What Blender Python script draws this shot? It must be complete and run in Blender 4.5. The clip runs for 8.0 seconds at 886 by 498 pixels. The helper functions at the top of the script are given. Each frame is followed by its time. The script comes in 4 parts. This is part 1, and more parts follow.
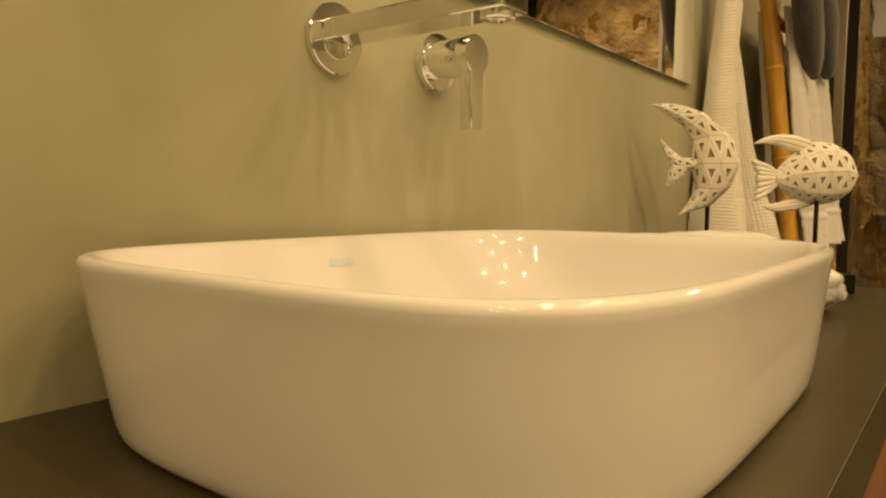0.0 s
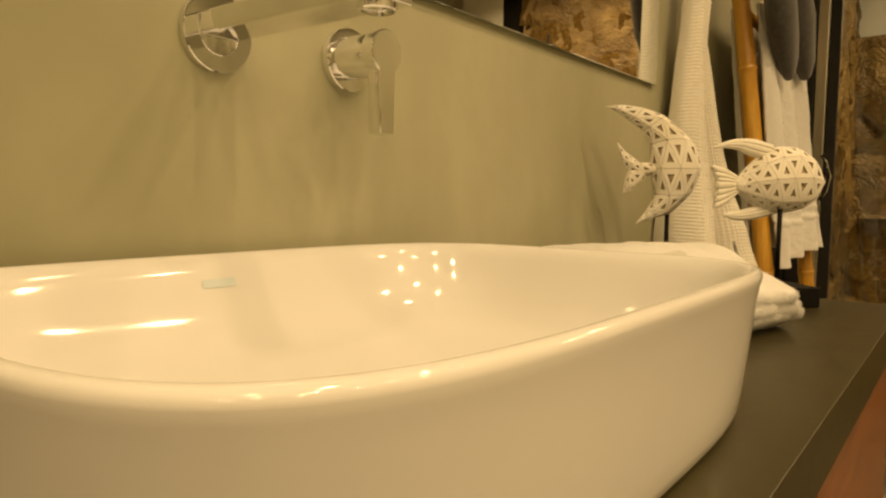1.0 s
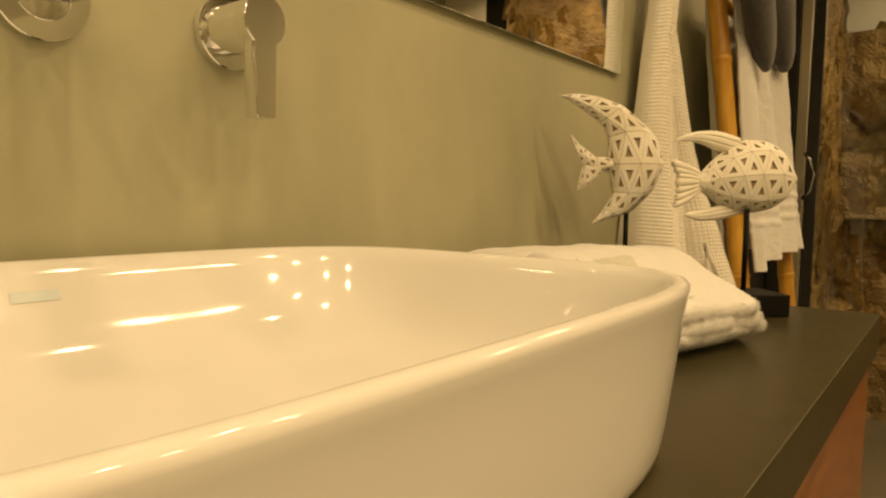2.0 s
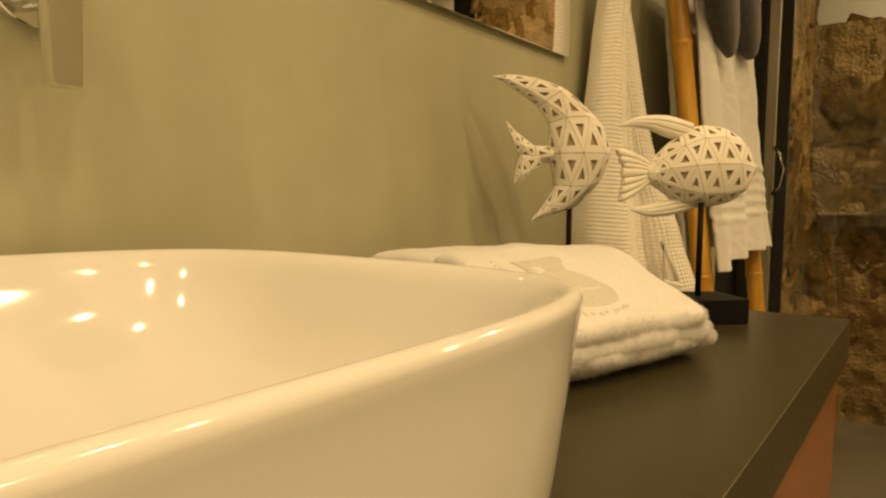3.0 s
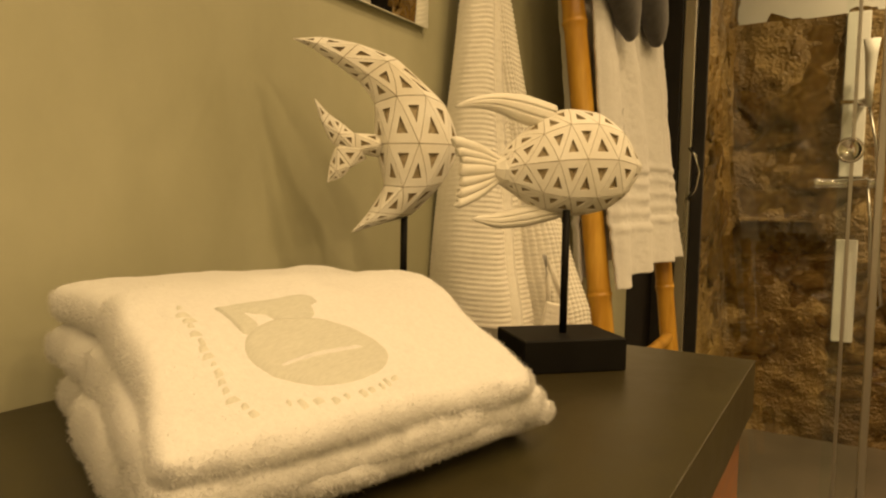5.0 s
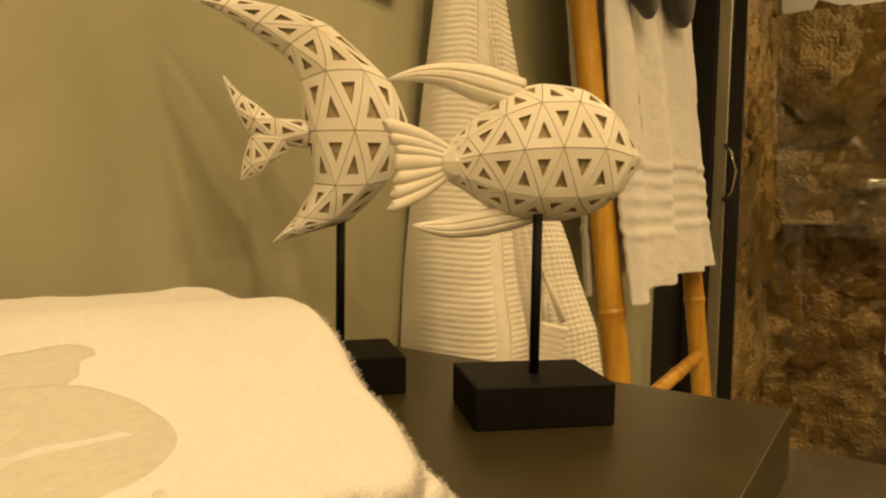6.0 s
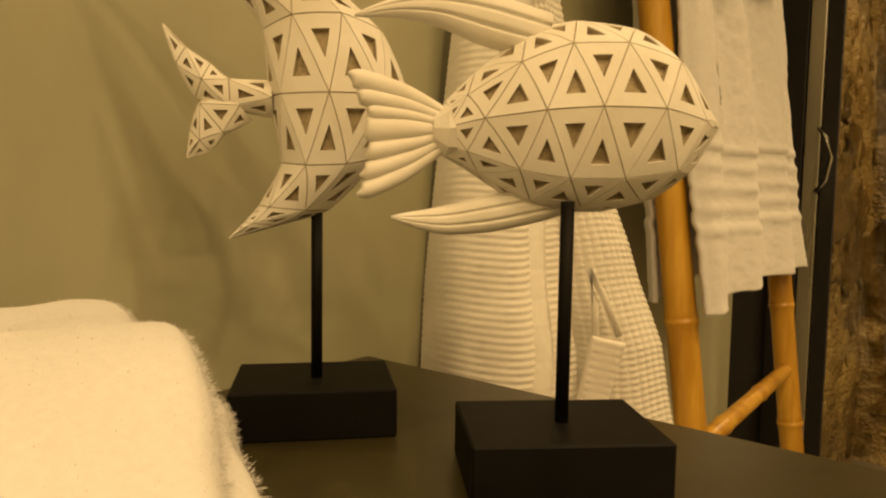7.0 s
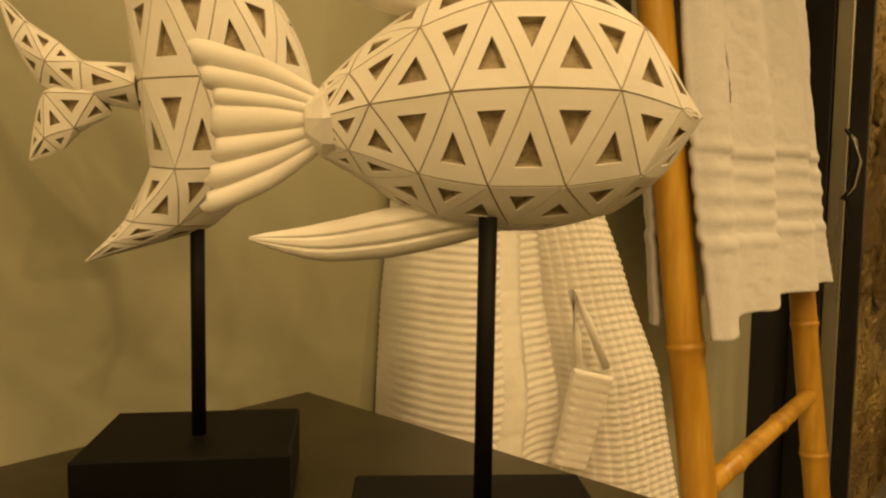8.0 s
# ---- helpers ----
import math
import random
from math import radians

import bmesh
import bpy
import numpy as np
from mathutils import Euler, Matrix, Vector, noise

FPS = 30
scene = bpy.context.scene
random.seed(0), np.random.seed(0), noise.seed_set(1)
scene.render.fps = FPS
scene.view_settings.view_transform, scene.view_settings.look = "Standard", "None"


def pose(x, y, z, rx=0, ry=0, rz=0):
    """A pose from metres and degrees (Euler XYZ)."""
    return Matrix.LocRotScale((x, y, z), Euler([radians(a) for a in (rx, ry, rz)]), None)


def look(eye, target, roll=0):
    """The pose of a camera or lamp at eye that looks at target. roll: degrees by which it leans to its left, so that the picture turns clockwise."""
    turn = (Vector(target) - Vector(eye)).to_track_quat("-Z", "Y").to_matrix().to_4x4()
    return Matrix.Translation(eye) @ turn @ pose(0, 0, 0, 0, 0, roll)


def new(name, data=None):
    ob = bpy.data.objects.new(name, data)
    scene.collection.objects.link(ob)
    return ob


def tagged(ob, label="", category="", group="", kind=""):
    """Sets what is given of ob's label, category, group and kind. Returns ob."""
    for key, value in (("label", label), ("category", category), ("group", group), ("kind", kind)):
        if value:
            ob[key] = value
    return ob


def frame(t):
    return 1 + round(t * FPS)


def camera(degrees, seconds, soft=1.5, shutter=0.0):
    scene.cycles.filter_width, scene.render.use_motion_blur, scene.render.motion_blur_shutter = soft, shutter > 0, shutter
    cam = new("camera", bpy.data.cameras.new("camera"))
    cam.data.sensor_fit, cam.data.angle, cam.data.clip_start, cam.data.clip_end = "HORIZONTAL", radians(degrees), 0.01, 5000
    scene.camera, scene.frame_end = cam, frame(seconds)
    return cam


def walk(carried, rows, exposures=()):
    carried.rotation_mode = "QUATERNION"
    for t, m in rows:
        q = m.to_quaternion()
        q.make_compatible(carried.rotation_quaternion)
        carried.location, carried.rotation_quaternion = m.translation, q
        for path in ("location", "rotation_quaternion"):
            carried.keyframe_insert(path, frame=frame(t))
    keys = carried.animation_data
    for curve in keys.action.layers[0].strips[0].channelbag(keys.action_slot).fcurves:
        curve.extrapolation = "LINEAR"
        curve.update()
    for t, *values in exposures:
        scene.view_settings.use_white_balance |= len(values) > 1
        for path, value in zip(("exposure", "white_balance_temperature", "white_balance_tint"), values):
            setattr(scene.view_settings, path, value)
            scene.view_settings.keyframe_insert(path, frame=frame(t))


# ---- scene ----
from mathutils.bvhtree import BVHTree

cam = camera(65.0, 8.0, soft=2.2)
PATH = [
    (0, (0.047, 0.02, 0.992), (1.631, 1.233, 0.85), 0.6),
    (0.5, (0.097, 0.017, 1.004), (1.692, 1.214, 0.851), 1.1),
    (1, (0.151, -0.006, 1.005), (1.741, 1.198, 0.86), 0.8),
    (2.5, (0.348, -0.013, 1.005), (1.961, 1.159, 0.85), 1.0),
    (3, (0.418, -0.008, 0.999), (2.051, 1.138, 0.849), 0.7),
    (3.5, (0.491, -0.003, 1.001), (2.143, 1.116, 0.856), 0.9),
    (4, (0.553, 0.007, 0.999), (2.235, 1.079, 0.858), 0.8),
    (4.5, (0.612, 0.006, 1.003), (2.319, 1.038, 0.862), 1.0),
    (5, (0.683, -0.003, 1.003), (2.407, 1.001, 0.862), 1.1),
    (5.2, (0.72, -0.013, 1.004), (2.443, 0.993, 0.863), 1.1),
    (6.3, (0.886, 0.019, 1.002), (2.517, 1.168, 0.861), 0.9),
    (6.5, (0.91, 0.028, 1.0), (2.517, 1.208, 0.85), 0.9),
    (7, (0.985, 0.048, 0.998), (2.53, 1.309, 0.844), 0.9),
    (7.5, (1.044, 0.062, 1.004), (2.567, 1.351, 0.857), 1.0),
    (8, (1.093, 0.064, 1.002), (2.595, 1.377, 0.863), 0.9),
]
walk(cam, [(t, look(eye, target, roll)) for t, eye, target, roll in PATH],
     [(0, -0.04, 6550, 10), (2.5, -0.08, 6600, 10), (4.0, -0.02, 6650, 10), (5.2, 0.0, 6750, 11), (6.5, -0.04, 6950, 11), (8.0, -0.06, 7200, 11)])

# ---- light ----
world = bpy.data.worlds.new("room_world")
scene.world = world
world.use_nodes = True
world.node_tree.nodes["Background"].inputs[0].default_value = (1.0, 0.75, 0.45, 1)
world.node_tree.nodes["Background"].inputs[1].default_value = 0.02
LAMP_COLOUR = (1.0, 0.685, 0.335)
LAMP_POWER = 5.2
CEILING = 2.45
SPOTS = [(-1.9 + 0.8 * k, -0.35) for k in range(5)] + [(-1.5 + 0.8 * k, -0.95) for k in range(5)] + [(-1.9 + 0.8 * k, -1.5) for k in range(5)]
# Unseen pair over the shower, added to brighten the stone walls.
SHOWER_FILL_SPOTS = [(3.4, -0.45), (3.4, -1.1)]


# ---- materials ----
def nodes_of(name):
    m = bpy.data.materials.new(name)
    m.use_nodes = True
    return m, m.node_tree.nodes, m.node_tree.links


def surface(name, c1, c2, scale=8.0, rough=0.6, rough2=None, metal=0.0, bump=0.0, bump_scale=200.0, detail=6.0,
            coat=0.0, stretch=(1, 1, 1), c3=None, scale3=1.5, sheen=0.0, dist=0.001):
    """A two-scale noise material in object coordinates."""
    m, n, l = nodes_of(name)
    b = n["Principled BSDF"]
    tc = n.new("ShaderNodeTexCoord")
    mp = n.new("ShaderNodeMapping")
    mp.inputs["Scale"].default_value = stretch
    l.new(tc.outputs["Object"], mp.inputs[0])
    t1 = n.new("ShaderNodeTexNoise")
    t1.inputs["Scale"].default_value = scale
    t1.inputs["Detail"].default_value = detail
    t1.inputs["Roughness"].default_value = 0.6
    l.new(mp.outputs[0], t1.inputs["Vector"])
    ramp = n.new("ShaderNodeValToRGB")
    ramp.color_ramp.elements[0].position, ramp.color_ramp.elements[1].position = 0.3, 0.7
    ramp.color_ramp.elements[0].color, ramp.color_ramp.elements[1].color = (*c1, 1), (*c2, 1)
    l.new(t1.outputs["Fac"], ramp.inputs[0])
    colour = ramp.outputs[0]
    if c3:
        t3 = n.new("ShaderNodeTexNoise")
        t3.inputs["Scale"].default_value = scale3
        t3.inputs["Detail"].default_value = 4
        l.new(mp.outputs[0], t3.inputs["Vector"])
        r3 = n.new("ShaderNodeValToRGB")
        r3.color_ramp.elements[0].position, r3.color_ramp.elements[1].position = 0.42, 0.68
        l.new(t3.outputs["Fac"], r3.inputs[0])
        mix = n.new("ShaderNodeMix")
        mix.data_type = "RGBA"
        l.new(r3.outputs[0], mix.inputs["Factor"])
        l.new(colour, mix.inputs["A"])
        mix.inputs["B"].default_value = (*c3, 1)
        colour = mix.outputs["Result"]
    l.new(colour, b.inputs["Base Color"])
    b.inputs["Metallic"].default_value = metal
    if rough2 is None:
        b.inputs["Roughness"].default_value = rough
    else:
        mr = n.new("ShaderNodeMapRange")
        mr.inputs["To Min"].default_value, mr.inputs["To Max"].default_value = rough, rough2
        l.new(t1.outputs["Fac"], mr.inputs["Value"])
        l.new(mr.outputs[0], b.inputs["Roughness"])
    b.inputs["Coat Weight"].default_value = coat
    b.inputs["Coat Roughness"].default_value = 0.04
    b.inputs["Sheen Weight"].default_value = sheen
    if bump:
        t2 = n.new("ShaderNodeTexNoise")
        t2.inputs["Scale"].default_value = bump_scale
        t2.inputs["Detail"].default_value = 3
        l.new(mp.outputs[0], t2.inputs["Vector"])
        bp = n.new("ShaderNodeBump")
        bp.inputs["Strength"].default_value = bump
        bp.inputs["Distance"].default_value = dist
        l.new(t2.outputs["Fac"], bp.inputs["Height"])
        l.new(bp.outputs[0], b.inputs["Normal"])
    return m


M_WALL = surface("microcement", (0.34, 0.332, 0.222), (0.47, 0.458, 0.32), 4, 0.42, 0.6, bump=0.15, bump_scale=24, stretch=(1, 1, 0.6), c3=(0.285, 0.278, 0.172), scale3=2.4, dist=0.002)
M_DARKWALL = surface("dark_panel", (0.005, 0.004, 0.003), (0.010, 0.008, 0.006), 6, 0.6, 0.75, bump=0.05, bump_scale=60)
M_DARKWALL.node_tree.nodes["Principled BSDF"].inputs["Specular IOR Level"].default_value = 0.15
M_CREAM = surface("cream_paint", (0.70, 0.67, 0.58), (0.76, 0.73, 0.65), 6, 0.6, bump=0.05, bump_scale=80)
M_WHITEWALL = surface("white_paint", (0.74, 0.76, 0.76), (0.8, 0.81, 0.8), 4, 0.6, bump=0.05, bump_scale=80)
M_CEIL = surface("ceiling_paint", (0.70, 0.69, 0.65), (0.76, 0.75, 0.72), 4, 0.7, bump=0.05, bump_scale=80)
M_FLOOR = surface("floor_stone", (0.10, 0.085, 0.06), (0.16, 0.135, 0.10), 7, 0.3, 0.5, bump=0.1, bump_scale=40, c3=(0.08, 0.07, 0.05))
M_COUNTER = surface("counter_dark", (0.037, 0.031, 0.0115), (0.051, 0.043, 0.016), 40, 0.30, 0.42, bump=0.04, bump_scale=400, c3=(0.034, 0.027, 0.011), scale3=5)
M_COUNTER.node_tree.nodes["Principled BSDF"].inputs["Specular IOR Level"].default_value = 0.35
M_WOOD = surface("red_wood", (0.20, 0.065, 0.018), (0.33, 0.12, 0.035), 9, 0.25, 0.4, bump=0.08, bump_scale=60, stretch=(1.2, 1, 9), coat=0.3)
M_CERAMIC = surface("white_ceramic", (0.70, 0.695, 0.685), (0.73, 0.725, 0.715), 3, 0.06, 0.09)
M_CHROME = surface("chrome", (0.82, 0.82, 0.82), (0.88, 0.88, 0.88), 20, 0.05, 0.09, metal=1.0)
M_ALU = surface("brushed_aluminium", (0.50, 0.49, 0.46), (0.58, 0.57, 0.54), 30, 0.22, 0.34, metal=1.0, stretch=(1, 1, 0.05))
M_BLACK = surface("black_lacquer", (0.005, 0.0045, 0.004), (0.009, 0.008, 0.007), 30, 0.5, 0.65, bump=0.06, bump_scale=250)
M_BLACK.node_tree.nodes["Principled BSDF"].inputs["Specular IOR Level"].default_value = 0.10
M_GASKET = surface("black_gasket", (0.006, 0.005, 0.004), (0.012, 0.010, 0.008), 20, 0.5, 0.6)
M_PLASTER = surface("white_carving", (0.77, 0.75, 0.69), (0.85, 0.83, 0.77), 60, 0.55, 0.7, bump=0.10, bump_scale=500, c3=(0.72, 0.68, 0.58), scale3=14)
# Pocket floors tan, panel borders brown, both darker than the white rims.
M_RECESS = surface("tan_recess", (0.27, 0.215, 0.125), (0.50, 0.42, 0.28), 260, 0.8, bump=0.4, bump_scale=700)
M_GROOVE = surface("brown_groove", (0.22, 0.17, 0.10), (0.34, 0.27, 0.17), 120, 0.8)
M_TERRY = surface("white_terry", (0.66, 0.655, 0.65), (0.72, 0.715, 0.71), 300, 0.9, bump=0.3, bump_scale=600, sheen=0.35, dist=0.0015)
M_NAP, _n, _l = nodes_of("terry_nap")
_n["Principled BSDF"].inputs["Base Color"].default_value = (0.80, 0.795, 0.785, 1)
_n["Principled BSDF"].inputs["Roughness"].default_value = 0.9
_t = _n.new("ShaderNodeBsdfTranslucent")
_t.inputs["Color"].default_value = (0.80, 0.795, 0.785, 1)
_x = _n.new("ShaderNodeMixShader")
_x.inputs[0].default_value = 0.5
_l.new(_n["Principled BSDF"].outputs[0], _x.inputs[1])
_l.new(_t.outputs[0], _x.inputs[2])
_l.new(_x.outputs[0], _n["Material Output"].inputs["Surface"])
M_WAFFLE = surface("white_waffle_cotton", (0.78, 0.755, 0.69), (0.85, 0.825, 0.76), 120, 0.9, bump=0.4, bump_scale=700, sheen=0.2)
M_LOGO = surface("grey_embroidery", (0.52, 0.52, 0.46), (0.60, 0.60, 0.54), 200, 0.7, bump=0.4, bump_scale=600, stretch=(1, 4, 1))
M_STITCH = surface("pale_embroidery", (0.56, 0.56, 0.50), (0.66, 0.65, 0.59), 200, 0.7, bump=0.4, bump_scale=600)
M_MARK = surface("grey_thread", (0.34, 0.35, 0.31), (0.46, 0.47, 0.42), 200, 0.7, bump=0.3, bump_scale=600)
M_STICKER = surface("sticker_film", (0.52, 0.60, 0.64), (0.60, 0.67, 0.70), 60, 0.35)
M_BAMBOO = surface("bamboo", (0.52, 0.265, 0.025), (0.70, 0.41, 0.058), 14, 0.3, 0.45, bump=0.1, bump_scale=80, stretch=(6, 6, 0.8), c3=(0.42, 0.20, 0.018), scale3=5, coat=0.25)
M_SLIPPER = surface("dark_grey_fleece", (0.045, 0.043, 0.045), (0.075, 0.072, 0.072), 90, 0.85, bump=0.5, bump_scale=500, sheen=0.2)
M_STONE = surface("brown_stone", (0.085, 0.046, 0.011), (0.36, 0.235, 0.068), 9, 0.05, 0.36, bump=1.0, bump_scale=70, c3=(0.19, 0.105, 0.026), scale3=5, dist=0.02)
M_MORTAR = surface("stone_mortar", (0.15, 0.092, 0.026), (0.34, 0.235, 0.085), 10, 0.14, 0.55, bump=1.0, bump_scale=75, c3=(0.10, 0.058, 0.016), scale3=3, dist=0.015)

M_GLASS, _n, _l = nodes_of("clear_glass")
_n["Principled BSDF"].inputs["Base Color"].default_value = (0.93, 0.97, 0.95, 1)
_n["Principled BSDF"].inputs["Transmission Weight"].default_value = 1.0
_n["Principled BSDF"].inputs["Roughness"].default_value = 0.0
_n["Principled BSDF"].inputs["IOR"].default_value = 1.45
M_MIRROR, _n, _l = nodes_of("mirror_silver")
_n["Principled BSDF"].inputs["Base Color"].default_value = (0.88, 0.90, 0.88, 1)
_n["Principled BSDF"].inputs["Metallic"].default_value = 1.0
_n["Principled BSDF"].inputs["Roughness"].default_value = 0.01
M_EDGE = surface("green_glass_edge", (0.16, 0.22, 0.15), (0.22, 0.28, 0.2), 20, 0.2)
M_LED, _n, _l = nodes_of("warm_led")
_n["Principled BSDF"].inputs["Emission Color"].default_value = (*LAMP_COLOUR, 1)
_n["Principled BSDF"].inputs["Emission Strength"].default_value = 30.0


# ---- builders ----
def mesh_of(bm, name, mats, smooth=True):
    me = bpy.data.meshes.new(name)
    bm.normal_update()
    bm.to_mesh(me)
    bm.free()
    for m in (mats if isinstance(mats, (list, tuple)) else [mats]):
        me.materials.append(m)
    if smooth:
        me.polygons.foreach_set("use_smooth", [True] * len(me.polygons))
    if smooth == "edges":
        me.set_sharp_from_angle(angle=radians(28))
    return me


def part(name, bm, mats, parent=None, label="", smooth=True, m=None):
    ob = new(name, mesh_of(bm, name, mats, smooth))
    if m is not None:
        ob.matrix_basis = m
    if parent is not None:
        ob.parent = parent
    if label:
        ob["label"] = label
    return ob


def thing(name, label, category, group="", m=None):
    ob = tagged(new(name), label, category, group)
    if m is not None:
        ob.matrix_basis = m
    return ob


def box(x0, x1, y0, y1, z0, z1, bevel=0.0, segs=2, bm=None):
    own = bmesh.new()
    bmesh.ops.create_cube(own, size=1)
    for v in own.verts:
        v.co = Vector(((x0 + x1) / 2 + v.co.x * (x1 - x0), (y0 + y1) / 2 + v.co.y * (y1 - y0), (z0 + z1) / 2 + v.co.z * (z1 - z0)))
    if bevel:
        bmesh.ops.bevel(own, geom=own.edges[:], offset=bevel, segments=segs, affect="EDGES", profile=0.5)
    return own


def loft(rings, closed=True, cap0=False, cap1=False, bm=None, mat=0):
    """Faces between rings of equal point count."""
    bm = bm or bmesh.new()
    vs = [[bm.verts.new(p) for p in r] for r in rings]
    n = len(rings[0])
    for a, b in zip(vs, vs[1:]):
        for i in range(n if closed else n - 1):
            j = (i + 1) % n
            bm.faces.new((a[i], a[j], b[j], b[i])).material_index = mat
    if cap0:
        bm.faces.new(vs[0][::-1]).material_index = mat
    if cap1:
        bm.faces.new(vs[-1]).material_index = mat
    return bm


def frame_along(d):
    d = Vector(d).normalized()
    up = Vector((0, 0, 1)) if abs(d.z) < 0.9 else Vector((1, 0, 0))
    a = d.cross(up).normalized()
    return a, d.cross(a).normalized()


def tube(points, radii, n=16, bm=None, caps=True):
    pts = [Vector(p) for p in points]
    rings = []
    for i, p in enumerate(pts):
        d = pts[min(i + 1, len(pts) - 1)] - pts[max(i - 1, 0)]
        a, b = frame_along(d)
        r = radii[i] if isinstance(radii, (list, tuple)) else radii
        rings.append([p + a * r * math.cos(2 * math.pi * k / n) + b * r * math.sin(2 * math.pi * k / n) for k in range(n)])
    return loft(rings, True, caps, caps, bm)


def lathe_y(profile, cx, cz, n=40):
    """A turned body about the y axis: profile of (radius, y)."""
    rings = [[(cx + r * math.cos(2 * math.pi * k / n), y, cz + r * math.sin(2 * math.pi * k / n)) for k in range(n)] for r, y in profile]
    return loft(rings, True, True, True)


def laid_patch(tree, origin, axis_u, axis_w, way, w, h, lift, n=6):
    """A small rectangle draped on a surface by rays along way."""
    bm = bmesh.new()
    rows = []
    for i in range(n + 1):
        row = []
        for k in range(n + 1):
            p = Vector(origin) + Vector(axis_u) * w * (i / n - 0.5) + Vector(axis_w) * h * (k / n - 0.5)
            hit = tree.ray_cast(p, Vector(way))[0]
            row.append((hit if hit else p) - Vector(way) * lift)
        rows.append(row)
    return loft(rows, False, bm=bm)


def smooth_step(a, b, x):
    t = min(1, max(0, (x - a) / (b - a)))
    return t * t * (3 - 2 * t)


def lerp_table(table, x):
    for (x0, y0), (x1, y1) in zip(table, table[1:]):
        if x <= x1:
            t = min(1, max(0, (x - x0) / (x1 - x0)))
            return y0 + (y1 - y0) * t
    return table[-1][1]


# ---- the room ----
WALL_Y = 0.5


def structure(name, bm, mat, label, smooth=False):
    return tagged(part(name, bm, mat, smooth=smooth), label, name.split("_")[0], kind="structure")


structure("floor", box(-2.6, 4.5, -1.85, 0.62, -0.1, 0.0), M_FLOOR, "dark brown stone floor of the bathroom")
structure("ceiling", box(-2.6, 4.5, -1.85, 0.62, CEILING + 0.05, CEILING + 0.15), M_CEIL, "plain pale painted ceiling")
structure("wall_vanity", box(-2.6, 2.52, WALL_Y, WALL_Y + 0.12, 0, CEILING + 0.05), M_WALL, "grey-green polished microcement wall behind the washbasin")
structure("wall_dark", box(2.52, 2.84, WALL_Y, WALL_Y + 0.12, 0, CEILING + 0.05), M_DARKWALL, "near-black panelled wall beside the shower")
structure("wall_back", box(-2.72, -2.6, -1.85, 0.62, 0, CEILING + 0.05), M_CREAM, "plain cream wall behind the camera")
structure("wall_side", box(-2.6, 4.5, -1.97, -1.85, 0, CEILING + 0.05), M_WALL, "plain grey-green microcement side wall")
STONE_X, STONE_TOP = 4.08, 1.80


def stone_piece(rng, w, h, d):
    """One rough rounded stone, w along local x, h along local z, d towards local -y."""
    bm = bmesh.new()
    bmesh.ops.create_cube(bm, size=1)
    bmesh.ops.subdivide_edges(bm, edges=bm.edges[:], cuts=9, use_grid_fill=True)
    o = Vector((rng.uniform(0, 50), rng.uniform(0, 50), rng.uniform(0, 50)))
    for v in bm.verts:
        c = v.co * 2
        r = (abs(c.x) ** 5 + abs(c.y) ** 5 + abs(c.z) ** 5) ** 0.2
        c = c / max(r, 0.01)
        p = Vector((c.x * w / 2, c.y * d, c.z * h / 2))
        k = noise.noise(p * 2.6 + o) * 0.5 + noise.noise(p * 6 + o) * 0.26 + noise.noise(p * 15 + o) * 0.12
        v.co = Vector((p.x * (1 + k * 0.55), p.y * (1 + k * 1.2), p.z * (1 + k * 0.55)))
    return mesh_of(bm, "stone", M_STONE, True)


def stone_wall(name, length, height, m, label, seed):
    """A rubble wall: mortar body with single stones in uneven courses."""
    rng = random.Random(seed)
    bm = box(0, length, 0.03, 0.3, 0, height)
    nx, nz = int(length / 0.022), int(height / 0.022)
    rough = []
    for i in range(nx + 1):
        col = []
        for k in range(nz + 1):
            p = Vector((length * i / nx, seed, height * k / nz))
            d = 0.024 * noise.noise(p * 4.2) + 0.018 * noise.noise(p * 10) + 0.010 * noise.noise(p * 24)
            col.append((p.x, -0.030 + d, p.z))
        rough.append(col)
    loft(rough, False, bm=bm)
    body = tagged(part(name, bm, M_MORTAR, smooth=False, m=m), label, "wall", kind="structure")
    meshes = [stone_piece(rng, 1, 1, 1) for _ in range(10)]
    z = 0.0
    while z < height - 0.03:
        h = min(rng.uniform(0.11, 0.27), height - z)
        x = -rng.uniform(0, 0.1)
        while x < length:
            w = rng.uniform(0.11, 0.36)
            x1 = min(x + w, length)
            if x1 - max(x, 0) > 0.05:
                ob = new("stone", rng.choice(meshes))
                a = max(x, 0)
                ob.parent = body
                ob.matrix_basis = (Matrix.Translation(((a + x1) / 2, 0.01, z + h / 2)) @ Matrix.Rotation(rng.uniform(-0.3, 0.3), 4, "Y")
                                   @ Matrix.Diagonal(((x1 - a) * 1.10, rng.uniform(0.022, 0.05), h * 1.12 * rng.uniform(0.9, 1.1), 1)))
            x = x1
        z += h
    return body


# ---- counter and cabinet ----
COUNTER = 0.85
counter = tagged(part("worktop", box(-1.2, 1.430, 0.070, WALL_Y - 0.002, 0.798, COUNTER, 0.0006), M_COUNTER, smooth=False),
                 "dark grey-brown matt stone worktop under the washbasin", "worktop")
cabinet = thing("vanity_cabinet", "glossy reddish-brown wooden vanity cabinet under the worktop", "cabinet")
part("body", box(-1.2, 1.424, 0.100, WALL_Y - 0.004, 0.08, 0.796), M_WOOD, cabinet, smooth=False)
for k in range(4):
    part("door", box(-1.2 + k * 0.656 + 0.002, -1.2 + (k + 1) * 0.656 - 0.002, 0.080, 0.098, 0.085, 0.792, 0.0015), M_WOOD, cabinet, smooth=False)
